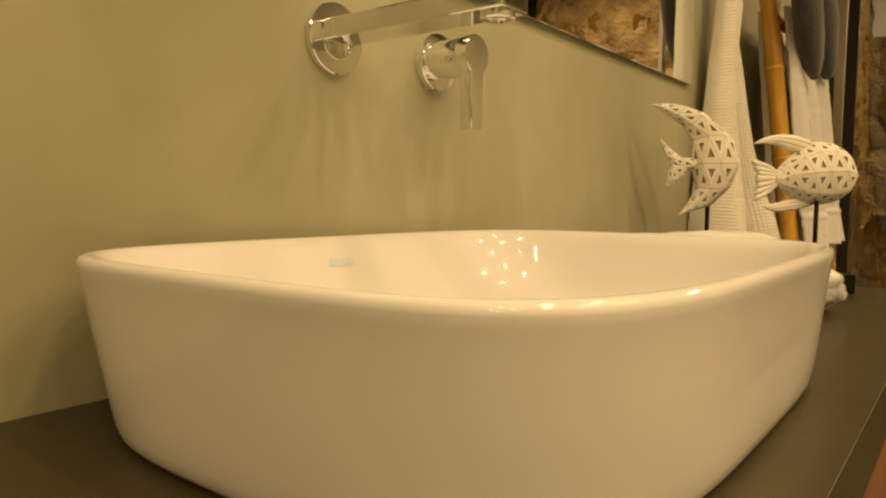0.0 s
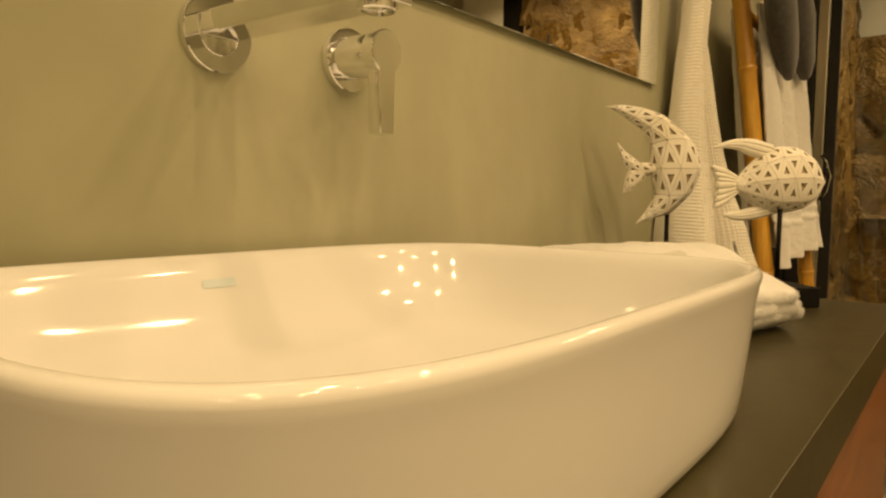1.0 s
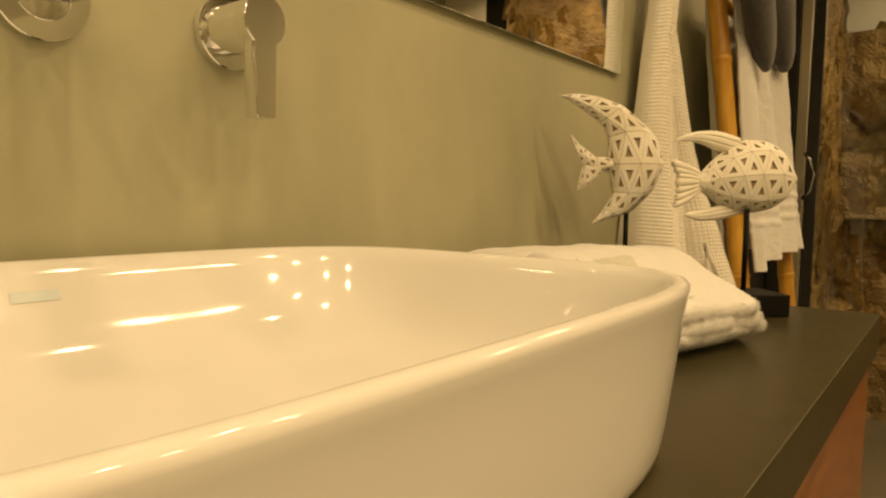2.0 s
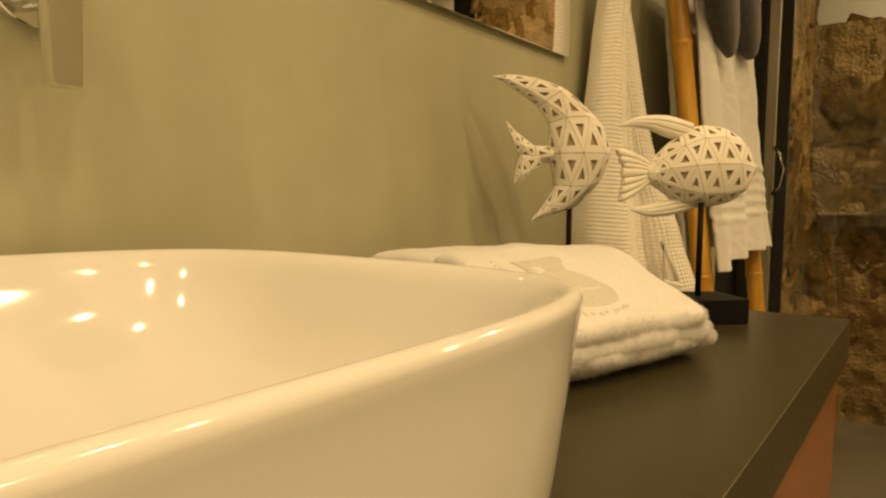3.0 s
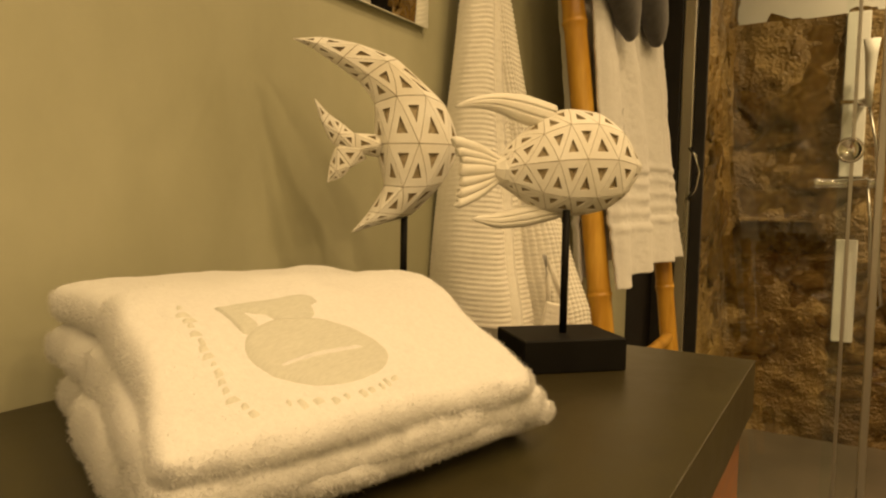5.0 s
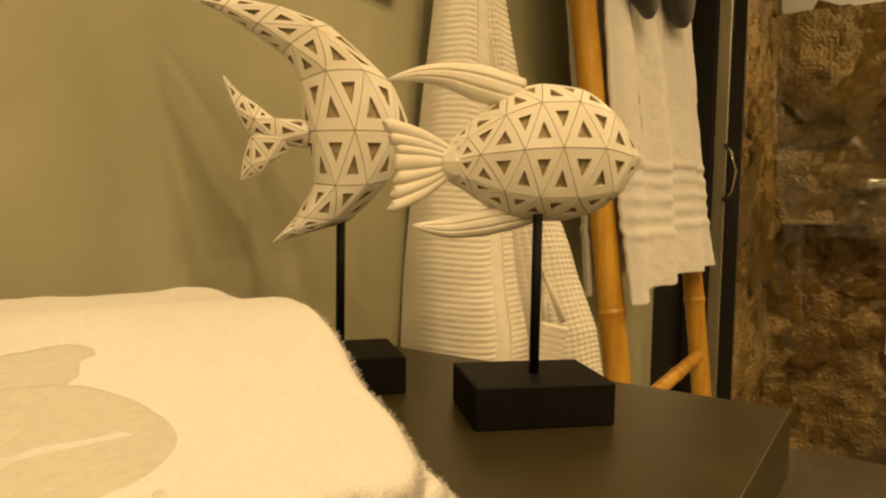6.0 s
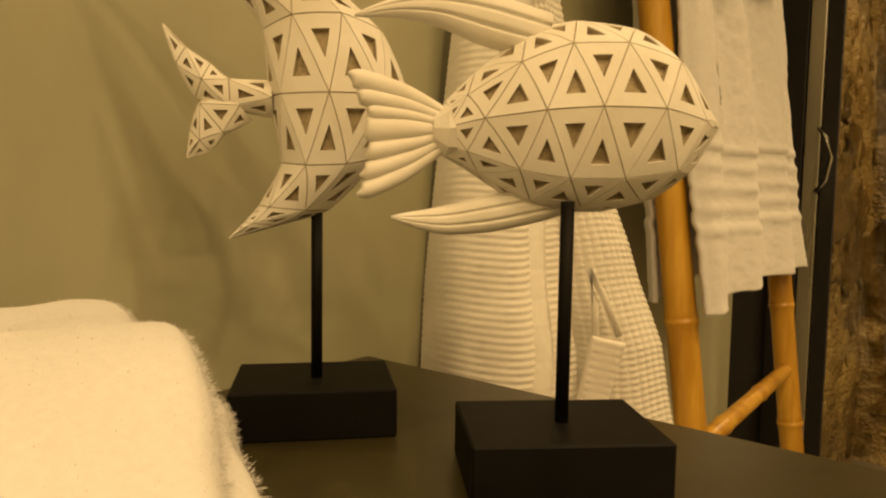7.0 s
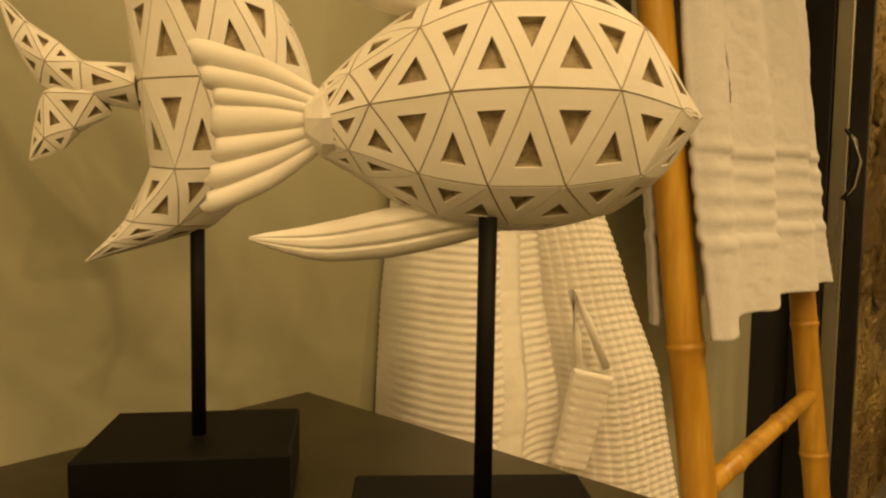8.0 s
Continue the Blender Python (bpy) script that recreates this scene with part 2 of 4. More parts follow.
part("plinth", box(-1.18, 1.41, 0.14, WALL_Y - 0.006, 0.0, 0.079), M_DARKWALL, cabinet, smooth=False)


# ---- washbasin ----
def basin():
    cx, cy, hx, hy, n = 0.487, 0.2935, 0.284, 0.193, 160
    sections = [(0.040, 0.8505), (0.0175, 0.8506), (0.0135, 0.8520), (0.0112, 0.8555), (0.0096, 0.862), (0.0080, 0.875), (0.0062, 0.895), (0.0042, 0.918), (0.0028, 0.936),
                (0.0010, 0.948), (0.0002, 0.9525), (0.0004, 0.9552), (0.0020, 0.9573), (0.0046, 0.958), (0.0074, 0.9577), (0.0101, 0.9562), (0.0127, 0.9537), (0.0154, 0.9502),
                (0.0183, 0.9448), (0.0226, 0.9345), (0.0284, 0.9208), (0.0363, 0.9060), (0.0475, 0.8915), (0.064, 0.8820), (0.088, 0.8755), (0.121, 0.8715), (0.160, 0.8685), (0.168, 0.868)]
    rings = []
    for i, (inset, z) in enumerate(sections):
        inner = 1.0 if i > 12 else 0.0
        a, b = hx - inset, hy - inset
        ring = []
        for k in range(n):
            t = 2 * math.pi * k / n
            c, s = math.cos(t), math.sin(t)
            east, north = 0.5 + 0.5 * c, 0.5 + 0.5 * s
            p = (4.6 * (1 - east) + 4.4 * east) * (1 - north) + (5.0 * (1 - east) + 3.8 * east) * north - 2.0 * smooth_step(0.02, 0.17, inset) * inner - 1.1 * (1 - inner) * (1 - smooth_step(0.85, 0.957, z)) * (1 - east)
            r = (abs(c) ** p + abs(s) ** p) ** (-1 / p)
            tuck = 0.0035 * (1 - inner) * (1 - smooth_step(0.85, 0.957, z)) * max(c, 0)
            ring.append((cx + (a - tuck if c > 0 else a - 0.020) * c * r, cy + b * s * r, z))
        rings.append(ring)
    ob = thing("washbasin", "white glazed ceramic countertop washbasin, rounded rectangular, empty", "washbasin")
    bowl = part("bowl", loft(rings, True, True, True), M_CERAMIC, ob)
    tree = BVHTree.FromPolygons([v.co.copy() for v in bowl.data.vertices], [tuple(f.vertices) for f in bowl.data.polygons])
    part("sticker", laid_patch(tree, (0.480, 0.3, 0.936), (1, 0, 0), (0, 0, 1), (0, 1, 0), 0.030, 0.0065, 0.0006), M_STICKER, ob, "small pale blue-grey sticker")
    rim = [(0.030, 0.8686), (0.030, 0.8705), (0.026, 0.8715), (0.0, 0.8722)]
    part("drain_cover", loft([[(cx + max(r, 0.001) * math.cos(2 * math.pi * k / 32), cy + max(r, 0.001) * math.sin(2 * math.pi * k / 32), z) for k in range(32)] for r, z in rim], True, True, True), M_CHROME, ob, "chrome round drain cover")
    return ob


basin()


# ---- wall-mounted tap ----
def tap():
    spout = thing("wall_spout", "polished chrome wall-mounted basin spout with a round rosette", "tap")
    x, z = 0.502, 1.138
    part("rosette", lathe_y([(0.0325, 0.4995), (0.0325, 0.4935), (0.0318, 0.4926), (0.0190, 0.4924), (0.0188, 0.4916), (0.0180, 0.4912)], x, z, 56), M_CHROME, spout, smooth="edges")
    part("spout_arm", box(x - 0.0185, x + 0.0185, 0.302, 0.492, z - 0.004, z + 0.014, 0.002, 3), M_CHROME, spout, smooth=False)
    rings = [[(x + r * math.cos(2 * math.pi * k / 32), 0.318 + r * math.sin(2 * math.pi * k / 32), zz) for k in range(32)]
             for r, zz in ((0.0135, z - 0.0038), (0.0135, z - 0.0080), (0.0125, z - 0.0090), (0.0105, z - 0.0090), (0.0100, z - 0.0070))]
    part("aerator", loft(rings, True, True, True), M_CHROME, spout, smooth="edges")
    lever = thing("tap_lever", "polished chrome wall-mounted single-lever mixer with a hanging flat handle", "tap")
    x, z = 0.652, 1.140
    part("rosette", lathe_y([(0.031, 0.4995), (0.031, 0.4915), (0.0303, 0.4905), (0.022, 0.490)], x, z, 56), M_CHROME, lever, smooth="edges")
    part("cartridge_body", lathe_y([(0.0205, 0.4905), (0.0205, 0.4445), (0.0200, 0.4435)], x - 0.006, z, 48), M_CHROME, lever, smooth="edges")
    # the handle is a keyhole-shaped plate: a disc with a straight tongue hanging from it
    outline = [(0.0205 * math.cos(a), 0.0205 * math.sin(a)) for a in [radians(-58 + 296 * k / 40) for k in range(41)]]
    outline += [(-0.0086, -0.074), (-0.0078, -0.0755), (0.0090, -0.0755), (0.0098, -0.074)]
    rings = [[(x - 0.011 + u * s, y, z + (w * s if abs(w) < 0.03 else w - (1 - s) * -0.01)) for u, w in outline] for s, y in ((0.95, 0.4478), (1, 0.4468), (1, 0.4338), (0.95, 0.4328))]
    part("handle", loft(rings, True, True, True), M_CHROME, lever, smooth="edges")


tap()

# ---- mirror ----
mirror = thing("wall_mirror", "large frameless rectangular wall mirror with polished edge", "mirror")
part("backing", box(-0.9, 1.481, 0.4955, 0.4995, 1.230, 2.15), M_EDGE, mirror, smooth=False)
part("mirror_glass", box(-0.9, 1.481, 0.4905, 0.495, 1.228, 2.15, 0.0008, 1), M_MIRROR, mirror, smooth=False)


# ---- fish ornaments ----
def carve(bm, tri, curved, hole=0.36, gap=0.00045, depth=0.0036, n=4, flat=0.6):
    """A triangular panel on a curved surface: recessed border groove, flat rim and a triangular pocket."""
    corners = [curved(*p, 0) for p in tri]
    (ax, ay), (bx, by), (cx, cy) = tri
    area = (bx - ax) * (cy - ay) - (cx - ax) * (by - ay)
    if abs(area) < 1e-12:
        return

    def surf(u, v, off):
        """Between the curved skin and the flat facet of the panel."""
        kb = ((u - ax) * (cy - ay) - (cx - ax) * (v - ay)) / area
        kc = ((bx - ax) * (v - ay) - (u - ax) * (by - ay)) / area
        on = curved(u, v, 0)
        return on + (corners[0] * (1 - kb - kc) + corners[1] * kb + corners[2] * kc - on) * flat + curved(u, v, off) - on

    c = [sum(p[i] for p in tri) / 3 for i in (0, 1)]
    size = sum((surf(*tri[i], 0) - surf(*tri[(i + 1) % 3], 0)).length for i in range(3)) / 3
    if size < 1e-4:
        return
    gap *= min(1.0, size / 0.022)
    s_out = max(0.6, 1 - 1.9 * gap / size)
    if size < 0.016:
        hole = 0.31 if size > 0.011 else 0.26

    def edge(scale):
        pts = []
        for i in range(3):
            a, b = tri[i], tri[(i + 1) % 3]
            for k in range(n):
                t = k / n
                p = [a[j] + (b[j] - a[j]) * t for j in (0, 1)]
                pts.append((c[0] + (p[0] - c[0]) * scale, c[1] + (p[1] - c[1]) * scale))
        return pts

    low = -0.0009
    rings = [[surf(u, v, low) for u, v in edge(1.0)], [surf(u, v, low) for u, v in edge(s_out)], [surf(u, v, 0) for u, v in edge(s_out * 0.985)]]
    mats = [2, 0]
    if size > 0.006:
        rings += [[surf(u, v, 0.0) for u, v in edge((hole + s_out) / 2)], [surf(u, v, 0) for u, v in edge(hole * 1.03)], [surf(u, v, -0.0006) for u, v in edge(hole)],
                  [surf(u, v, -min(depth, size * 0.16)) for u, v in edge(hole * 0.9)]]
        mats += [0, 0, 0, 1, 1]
    vs = [[bm.verts.new(p) for p in r] for r in rings]
    m = len(vs[0])
    for a, b, mat in zip(vs, vs[1:], mats):
        for i in range(m):
            j = (i + 1) % m
            bm.faces.new((a[i], a[j], b[j], b[i])).material_index = mat
    last = vs[-1]
    mid = bm.verts.new(sum((v.co for v in last), Vector()) / m)
    for i in range(m):
        bm.faces.new((last[i], last[(i + 1) % m], mid)).material_index = mats[-1]


def strip(rows):
    """Triangles between neighbouring rows of (s, t) points, merged along t."""
    tris = []
    for a, b in zip(rows, rows[1:]):
        i = j = 0
        while i < len(a) - 1 or j < len(b) - 1:
            if j == len(b) - 1 or (i < len(a) - 1 and a[i + 1][1] + a[i][1] <= b[j + 1][1] + b[j][1]):
                tris.append((a[i], a[i + 1], b[j]))
                i += 1
            else:
                tris.append((b[j + 1], b[j], a[i]))
                j += 1
    return tris


def outward(bm, centre_of):
    bmesh.ops.remove_doubles(bm, verts=bm.verts[:], dist=0.00002)
    for f in bm.faces:
        f.normal_update()
        c = f.calc_center_median()
        if f.normal.dot(c - centre_of(c)) < 0:
            f.normal_flip()


def petal(points, widths, thick, bm, grooves=0, n=20):
    """A tapered, flattened lobe along points (u, w) in the fish's upright plane."""
    pts = [Vector((u, 0, w)) for u, w in points]
    # resample smoothly
    fine, wid, th = [], [], []
    m = 14
    for k in range(m + 1):
        f = k / m * (len(pts) - 1)
        i = min(int(f), len(pts) - 2)
        t = f - i
        p0, p1, p2, p3 = pts[max(i - 1, 0)], pts[i], pts[i + 1], pts[min(i + 2, len(pts) - 1)]
        fine.append(0.5 * ((2 * p1) + (p2 - p0) * t + (2 * p0 - 5 * p1 + 4 * p2 - p3) * t * t + (3 * p1 - p0 - 3 * p2 + p3) * t ** 3))
        wid.append(widths[i] + (widths[i + 1] - widths[i]) * t)
        th.append(thick[i] + (thick[i + 1] - thick[i]) * t)
    rings = []
    for k, p in enumerate(fine):
        d = (fine[min(k + 1, m)] - fine[max(k - 1, 0)]).normalized()
        side = Vector((-d.z, 0, d.x))
        ring = []
        for q in range(n):
            a = 2 * math.pi * q / n
            x = math.cos(a)
            y = math.copysign(abs(math.sin(a)) ** 0.8, math.sin(a))
            if grooves:
                y *= 1 - 0.26 * (0.5 + 0.5 * math.cos(math.pi * (grooves + 1) * (x + 1))) ** 10
            ring.append(p + side * x * wid[k] + Vector((0, 1, 0)) * y * th[k])
        rings.append(ring)
    return loft(rings, True, True, True, bm)


def ornament_stand(ob, base_m, pole_uv, pole_top):
    base = part("base", box(-0.05, 0.05, -0.0375, 0.0375, 0.0, 0.0302, 0.0012, 1), M_BLACK, ob, "black lacquered wooden block base", smooth=False)
    base.matrix_basis = base_m
    rod = part("rod", tube([(pole_uv[0], pole_uv[1], COUNTER + 0.0298), (pole_uv[0], pole_uv[1], pole_top)], 0.0036, 16), M_BLACK, ob, "thin black metal rod")
    return base, rod


def round_fish():
    ob = thing("fish_ornament", "white carved round fish ornament with triangle cut-outs on a black stand", "ornament", "fish ornaments")
    m = pose(1.3275, 0.2300, -0.0028, 0, 0, -37)
    top = [(-0.079, 0.0135), (-0.0663, 0.0232), (-0.0552, 0.0320), (-0.0392, 0.0432), (-0.0281, 0.0485), (-0.012, 0.0512), (0.006, 0.0515), (0.018, 0.0508), (0.0307, 0.0483), (0.043, 0.0432), (0.0541, 0.0360), (0.0633, 0.0262), (0.0715, 0.0150), (0.0790, 0.0058), (0.0835, 0.0)]
    axis = [(-0.079, 1.0335), (-0.0663, 1.0383), (-0.0392, 1.0405), (-0.0281, 1.0425), (0.0, 1.0440), (0.0307, 1.0448), (0.0541, 1.0425), (0.0715, 1.0408), (0.0835, 1.0423)]

    def half(u):
        return 0.25 * (lerp_table(top, u - 0.006) + 2 * lerp_table(top, u) + lerp_table(top, u + 0.006)) if -0.07 < u < 0.066 else lerp_table(top, u)

    def surf(phi, u, off):
        h = half(u)
        zc = 0.25 * (lerp_table(axis, u - 0.01) + 2 * lerp_table(axis, u) + lerp_table(axis, u + 0.01))
        w = 0.70 * h
        c, s = math.cos(phi), math.sin(phi)
        nrm = Vector((0, c * h, s * w))
        if nrm.length > 1e-6:
            nrm.normalize()
        return Vector((u, 0, zc)) + Vector((0, -c * w, s * h)) + Vector((0, -nrm.y, nrm.z)) * off

    even = [-0.0785, -0.0620, -0.0345, -0.0065, 0.0290, 0.0630, 0.0832]
    odd = [-0.0785, -0.0690, -0.0440, -0.0190, 0.0110, 0.0438, 0.0832]
    phis = [2, 43, 90, 137, 178, 221, 250, 270, 290, 319, 362]
    rows = [[(radians(p), u) for u in (even if k % 2 == 0 else odd)] for k, p in enumerate(phis)]
    bm = bmesh.new()
    for tri in strip(rows):
        carve(bm, tri, surf)
    outward(bm, lambda c: Vector((c.x * 0.9, 0, 1.0425)))
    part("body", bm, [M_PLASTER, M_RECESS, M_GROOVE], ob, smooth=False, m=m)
    top_pts = [(-0.024, 1.0850), (-0.056, 1.0912), (-0.082, 1.0950), (-0.104, 1.0938), (-0.1245, 1.0886)]
    part("top_fin", petal(top_pts, [0.0125, 0.0136, 0.0088, 0.0050, 0.0006], [0.0085, 0.0085, 0.0072, 0.0048, 0.0008], bmesh.new(), 2, 96), M_PLASTER, ob, m=m)
    low_pts = [(-0.006, 1.0000), (-0.030, 0.9960), (-0.054, 0.9913), (-0.080, 0.9878), (-0.1055, 0.9893)]
    part("belly_fin", petal(low_pts, [0.0070, 0.0098, 0.0098, 0.0074, 0.0006], [0.0075, 0.0085, 0.0078, 0.0050, 0.0008], bmesh.new(), 2, 96), M_PLASTER, ob, m=m)
    fan = [(-0.1262, 1.0578, 0.0050), (-0.1225, 1.0490, 0.0045), (-0.1180, 1.0418, 0.0040), (-0.1190, 1.0332, 0.0066), (-0.1180, 1.0225, 0.0048), (-0.1200, 1.0125, 0.0047), (-0.1213, 1.0030, 0.0044)]
    for k, (u, w, r) in enumerate(fan):
        root = (-0.0785, 1.0435 - k * 0.0030)
        mid = (root[0] * 0.55 + u * 0.45, root[1] * 0.5 + w * 0.5 + (w - 1.031) * 0.06)
        end = (u * 0.92 + root[0] * 0.08, w)
        part("tail_lobe", petal([root, mid, end, (u, w)], [0.0022, r * 0.95, r * 1.04, r * 0.45], [0.004, 0.006 - 0.0006 * abs(k - 3), 0.0055, 0.002], bmesh.new(), n=16), M_PLASTER, ob, m=m)
    bm = tube([(-0.0850, 0, 1.0345), (-0.0825, 0, 1.0345), (-0.0785, 0, 1.0340), (-0.0755, 0, 1.0345)], [0.0070, 0.0095, 0.0138, 0.0150], 9)
    bmesh.ops.triangulate(bm, faces=bm.faces[:])
    part("tail_collar", bm, M_PLASTER, ob, smooth=False, m=m)
    ornament_stand(ob, pose(1.3030, 0.2280, COUNTER, 0, 0, -45.5), (1.3035, 0.2255), 0.996)
    return ob


def crescent_fish():
    ob = thing("fish_ornament", "white carved crescent-finned fish ornament with triangle cut-outs on a black stand", "ornament", "fish ornaments")
    m = pose(1.2895, 0.3795, -0.0015, 0, 0, -40)

    def shell(bm, sections, around, phase=0.0):
        """sections: (inner point, outer point, half thickness, rise of the row's middle)."""
        secs = [(Vector((a[0], 0, a[1])), Vector((b[0], 0, b[1])), t, bow[0] if bow else 0.0) for a, b, t, *bow in sections]
        counts = around if isinstance(around, list) else [around] * len(secs)

        def surf(s, phi, off):
            i = min(int(s), len(secs) - 2)
            t = s - i
            # smooth the outline between the rows
            def blend(j):
                p0, p1, p2, p3 = (secs[min(max(i + k, 0), len(secs) - 1)][j] for k in (-1, 0, 1, 2))
                return 0.5 * ((2 * p1) + (p2 - p0) * t + (2 * p0 - 5 * p1 + 4 * p2 - p3) * t * t + (3 * p1 - p0 - 3 * p2 + p3) * t ** 3)
            a, b, th = blend(0), blend(1), max(blend(2), 0.0)
            c = (a + b) / 2
            e = (b - a) / 2
            w = max(e.length, 1e-6)
            co, si = math.cos(phi), math.sin(phi)
            nrm = Vector((e.x / w * co * th, -si * w, e.z / w * co * th))
            if nrm.length > 1e-7:
                nrm.normalize()
            return c + e * co + Vector((0, -si * th, blend(3) * si * si)) + nrm * off

        rows = []
        for k in range(len(secs)):
            sh = (0.0 if k % 2 else 0.5) + phase
            step = 2 * math.pi / counts[k]
            if k in (0, len(secs) - 1) and (secs[k][1] - secs[k][0]).length < 0.004:
                rows.append([(k, sh * step + math.pi)])
            else:
                rows.append([(k, (q + sh) * step) for q in range(counts[k] + 1)])
        for a, b in zip(rows, rows[1:]):
            if len(a) == 1 or len(b) == 1:
                one, many = (a, b) if len(a) == 1 else (b, a)
                for p, q in zip(many, many[1:]):
                    carve(bm, ((one[0][0], (p[1] + q[1]) / 2), p, q), surf)
            else:
                for tri in strip([a, b]):
                    carve(bm, tri, surf)

    bm = bmesh.new()
    shell(bm, [((-0.1300, 1.1546), (-0.1285, 1.1550), 0.0006), ((-0.1105, 1.1470), (-0.1000, 1.1588), 0.0045), ((-0.0873, 1.1335), (-0.0640, 1.1566), 0.0090, 0.001),
               ((-0.0640, 1.1185), (-0.0260, 1.1435), 0.0150, 0.004), ((-0.0500, 1.0980), (0.0270, 1.0985), 0.0235, 0.009), ((-0.0470, 1.0585), (0.0415, 1.0605), 0.0280),
               ((-0.0390, 1.0180), (0.0260, 1.0235), 0.0225, -0.004), ((-0.0530, 0.9915), (-0.0080, 0.9890), 0.0130, -0.001), ((-0.0618, 0.9808), (-0.0380, 0.9790), 0.0075), ((-0.0712, 0.9704), (-0.0704, 0.9700), 0.0006)],
          [4, 4, 5, 6, 8, 8, 8, 6, 5, 4], 0.2)
    bmesh.ops.remove_doubles(bm, verts=bm.verts[:], dist=0.00002)
    bmesh.ops.recalc_face_normals(bm, faces=bm.faces[:])
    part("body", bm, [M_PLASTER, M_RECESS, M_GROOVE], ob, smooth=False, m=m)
    bm = bmesh.new()
    shell(bm, [((-0.0428, 1.0452), (-0.0438, 1.0688), 0.0110), ((-0.0681, 1.0482), (-0.0695, 1.0708), 0.0085), ((-0.0894, 1.0562), (-0.0803, 1.0773), 0.0068), ((-0.1010, 1.0743), (-0.0934, 1.0874), 0.0045), ((-0.1084, 1.0996), (-0.1076, 1.1002), 0.0006)], 4, 0.5)
    shell(bm, [((-0.0691, 1.0603), (-0.0560, 1.0437), 0.0078), ((-0.0889, 1.0557), (-0.0701, 1.0321), 0.0066), ((-0.0929, 1.0371), (-0.0808, 1.0241), 0.0042), ((-0.0954, 1.0198), (-0.0946, 1.0192), 0.0006)], 4, 0.5)
    bmesh.ops.remove_doubles(bm, verts=bm.verts[:], dist=0.00002)
    bmesh.ops.recalc_face_normals(bm, faces=bm.faces[:])
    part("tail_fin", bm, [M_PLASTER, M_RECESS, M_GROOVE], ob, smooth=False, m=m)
    ornament_stand(ob, pose(1.2762, 0.3918, COUNTER, 0, 0, -40.5), (1.2755, 0.3885), 0.990)
    return ob


round_fish()
crescent_fish()


# ---- towels on the worktop ----
TU, TV = Vector((0.959, -0.284, 0)), Vector((0.284, 0.959, 0))


def terry_slab(org, width, depth, bottom, top, edge, seed, slant=0.0, nu=64, nv=64):
    """A soft folded layer: bottom(u, v) and top(u, v) surfaces with puffed edges. Returns a bmesh and the top function."""
    off = Vector((seed * 3.1, seed * 1.7, 0))

    def point(u, v):
        a, b = max(0, 1 - min(u, 1 - u) * width / 0.013), max(0, 1 - min(v, 1 - v) * depth / 0.013)
        du = 0.013 * a * (1 - math.sqrt(1 - b * b / 2)) * (1 if u < 0.5 else -1)
        dv = 0.013 * b * (1 - math.sqrt(1 - a * a / 2)) * (1 if v < 0.5 else -1)
        return org + TU * (u * width + slant * v + du) + TV * (v * depth + dv)

    def wob(p, s):
        return 0.0030 * noise.noise(p * 17 + off) * s + 0.0010 * noise.noise(p * 45 + off) + 0.0004 * noise.noise(p * 190 + off)

    def edge_fall(u, v):
        du = min(u, 1 - u) * width
        dv = min(v, 1 - v) * depth
        d = du + dv - math.sqrt(du * du + dv * dv) if min(du, dv) < edge * 2 else min(du, dv)
        k = min(1, d / edge)
        return max(0, 1 - (1 - k) ** 2.3) ** 0.5

    def warp(i, n):
        t = i / n
        return 0.5 - 0.5 * math.cos(math.pi * t)

    def height(u, v, up):
        p = point(u, v)
        lo, hi = bottom(u, v), top(u, v)
        mid = (lo + hi) / 2
        k = edge_fall(u, v)
        sway = TU * 0.0045 * noise.noise(p * 24 + off) + TV * 0.0055 * noise.noise(p * 24 - off) + TV * 0.0016 * noise.noise(p * 75 - off)
        return Vector((p.x + sway.x, p.y + sway.y, mid + ((hi - mid) if up else (lo - mid)) * k + wob(p, 1.0) * (1 if up else 0.8)))

    bm = bmesh.new()
    grid = {}
    for up in (True, False):
        for i in range(nu + 1):
            for j in range(nv + 1):
                u, v = warp(i, nu), warp(j, nv)
                rim = i in (0, nu) or j in (0, nv)
                if rim and not up:
                    grid[up, i, j] = grid[True, i, j]
                    continue
                p = height(u, v, up)
                p.z = max(p.z, 0.8505)
                grid[up, i, j] = bm.verts.new(p)
    for up in (True, False):
        for i in range(nu):
            for j in range(nv):
                q = [grid[up, i, j], grid[up, i + 1, j], grid[up, i + 1, j + 1], grid[up, i, j + 1]]
                bm.faces.new(q if up else q[::-1])
    return bm, lambda u, v: height(u, v, True)


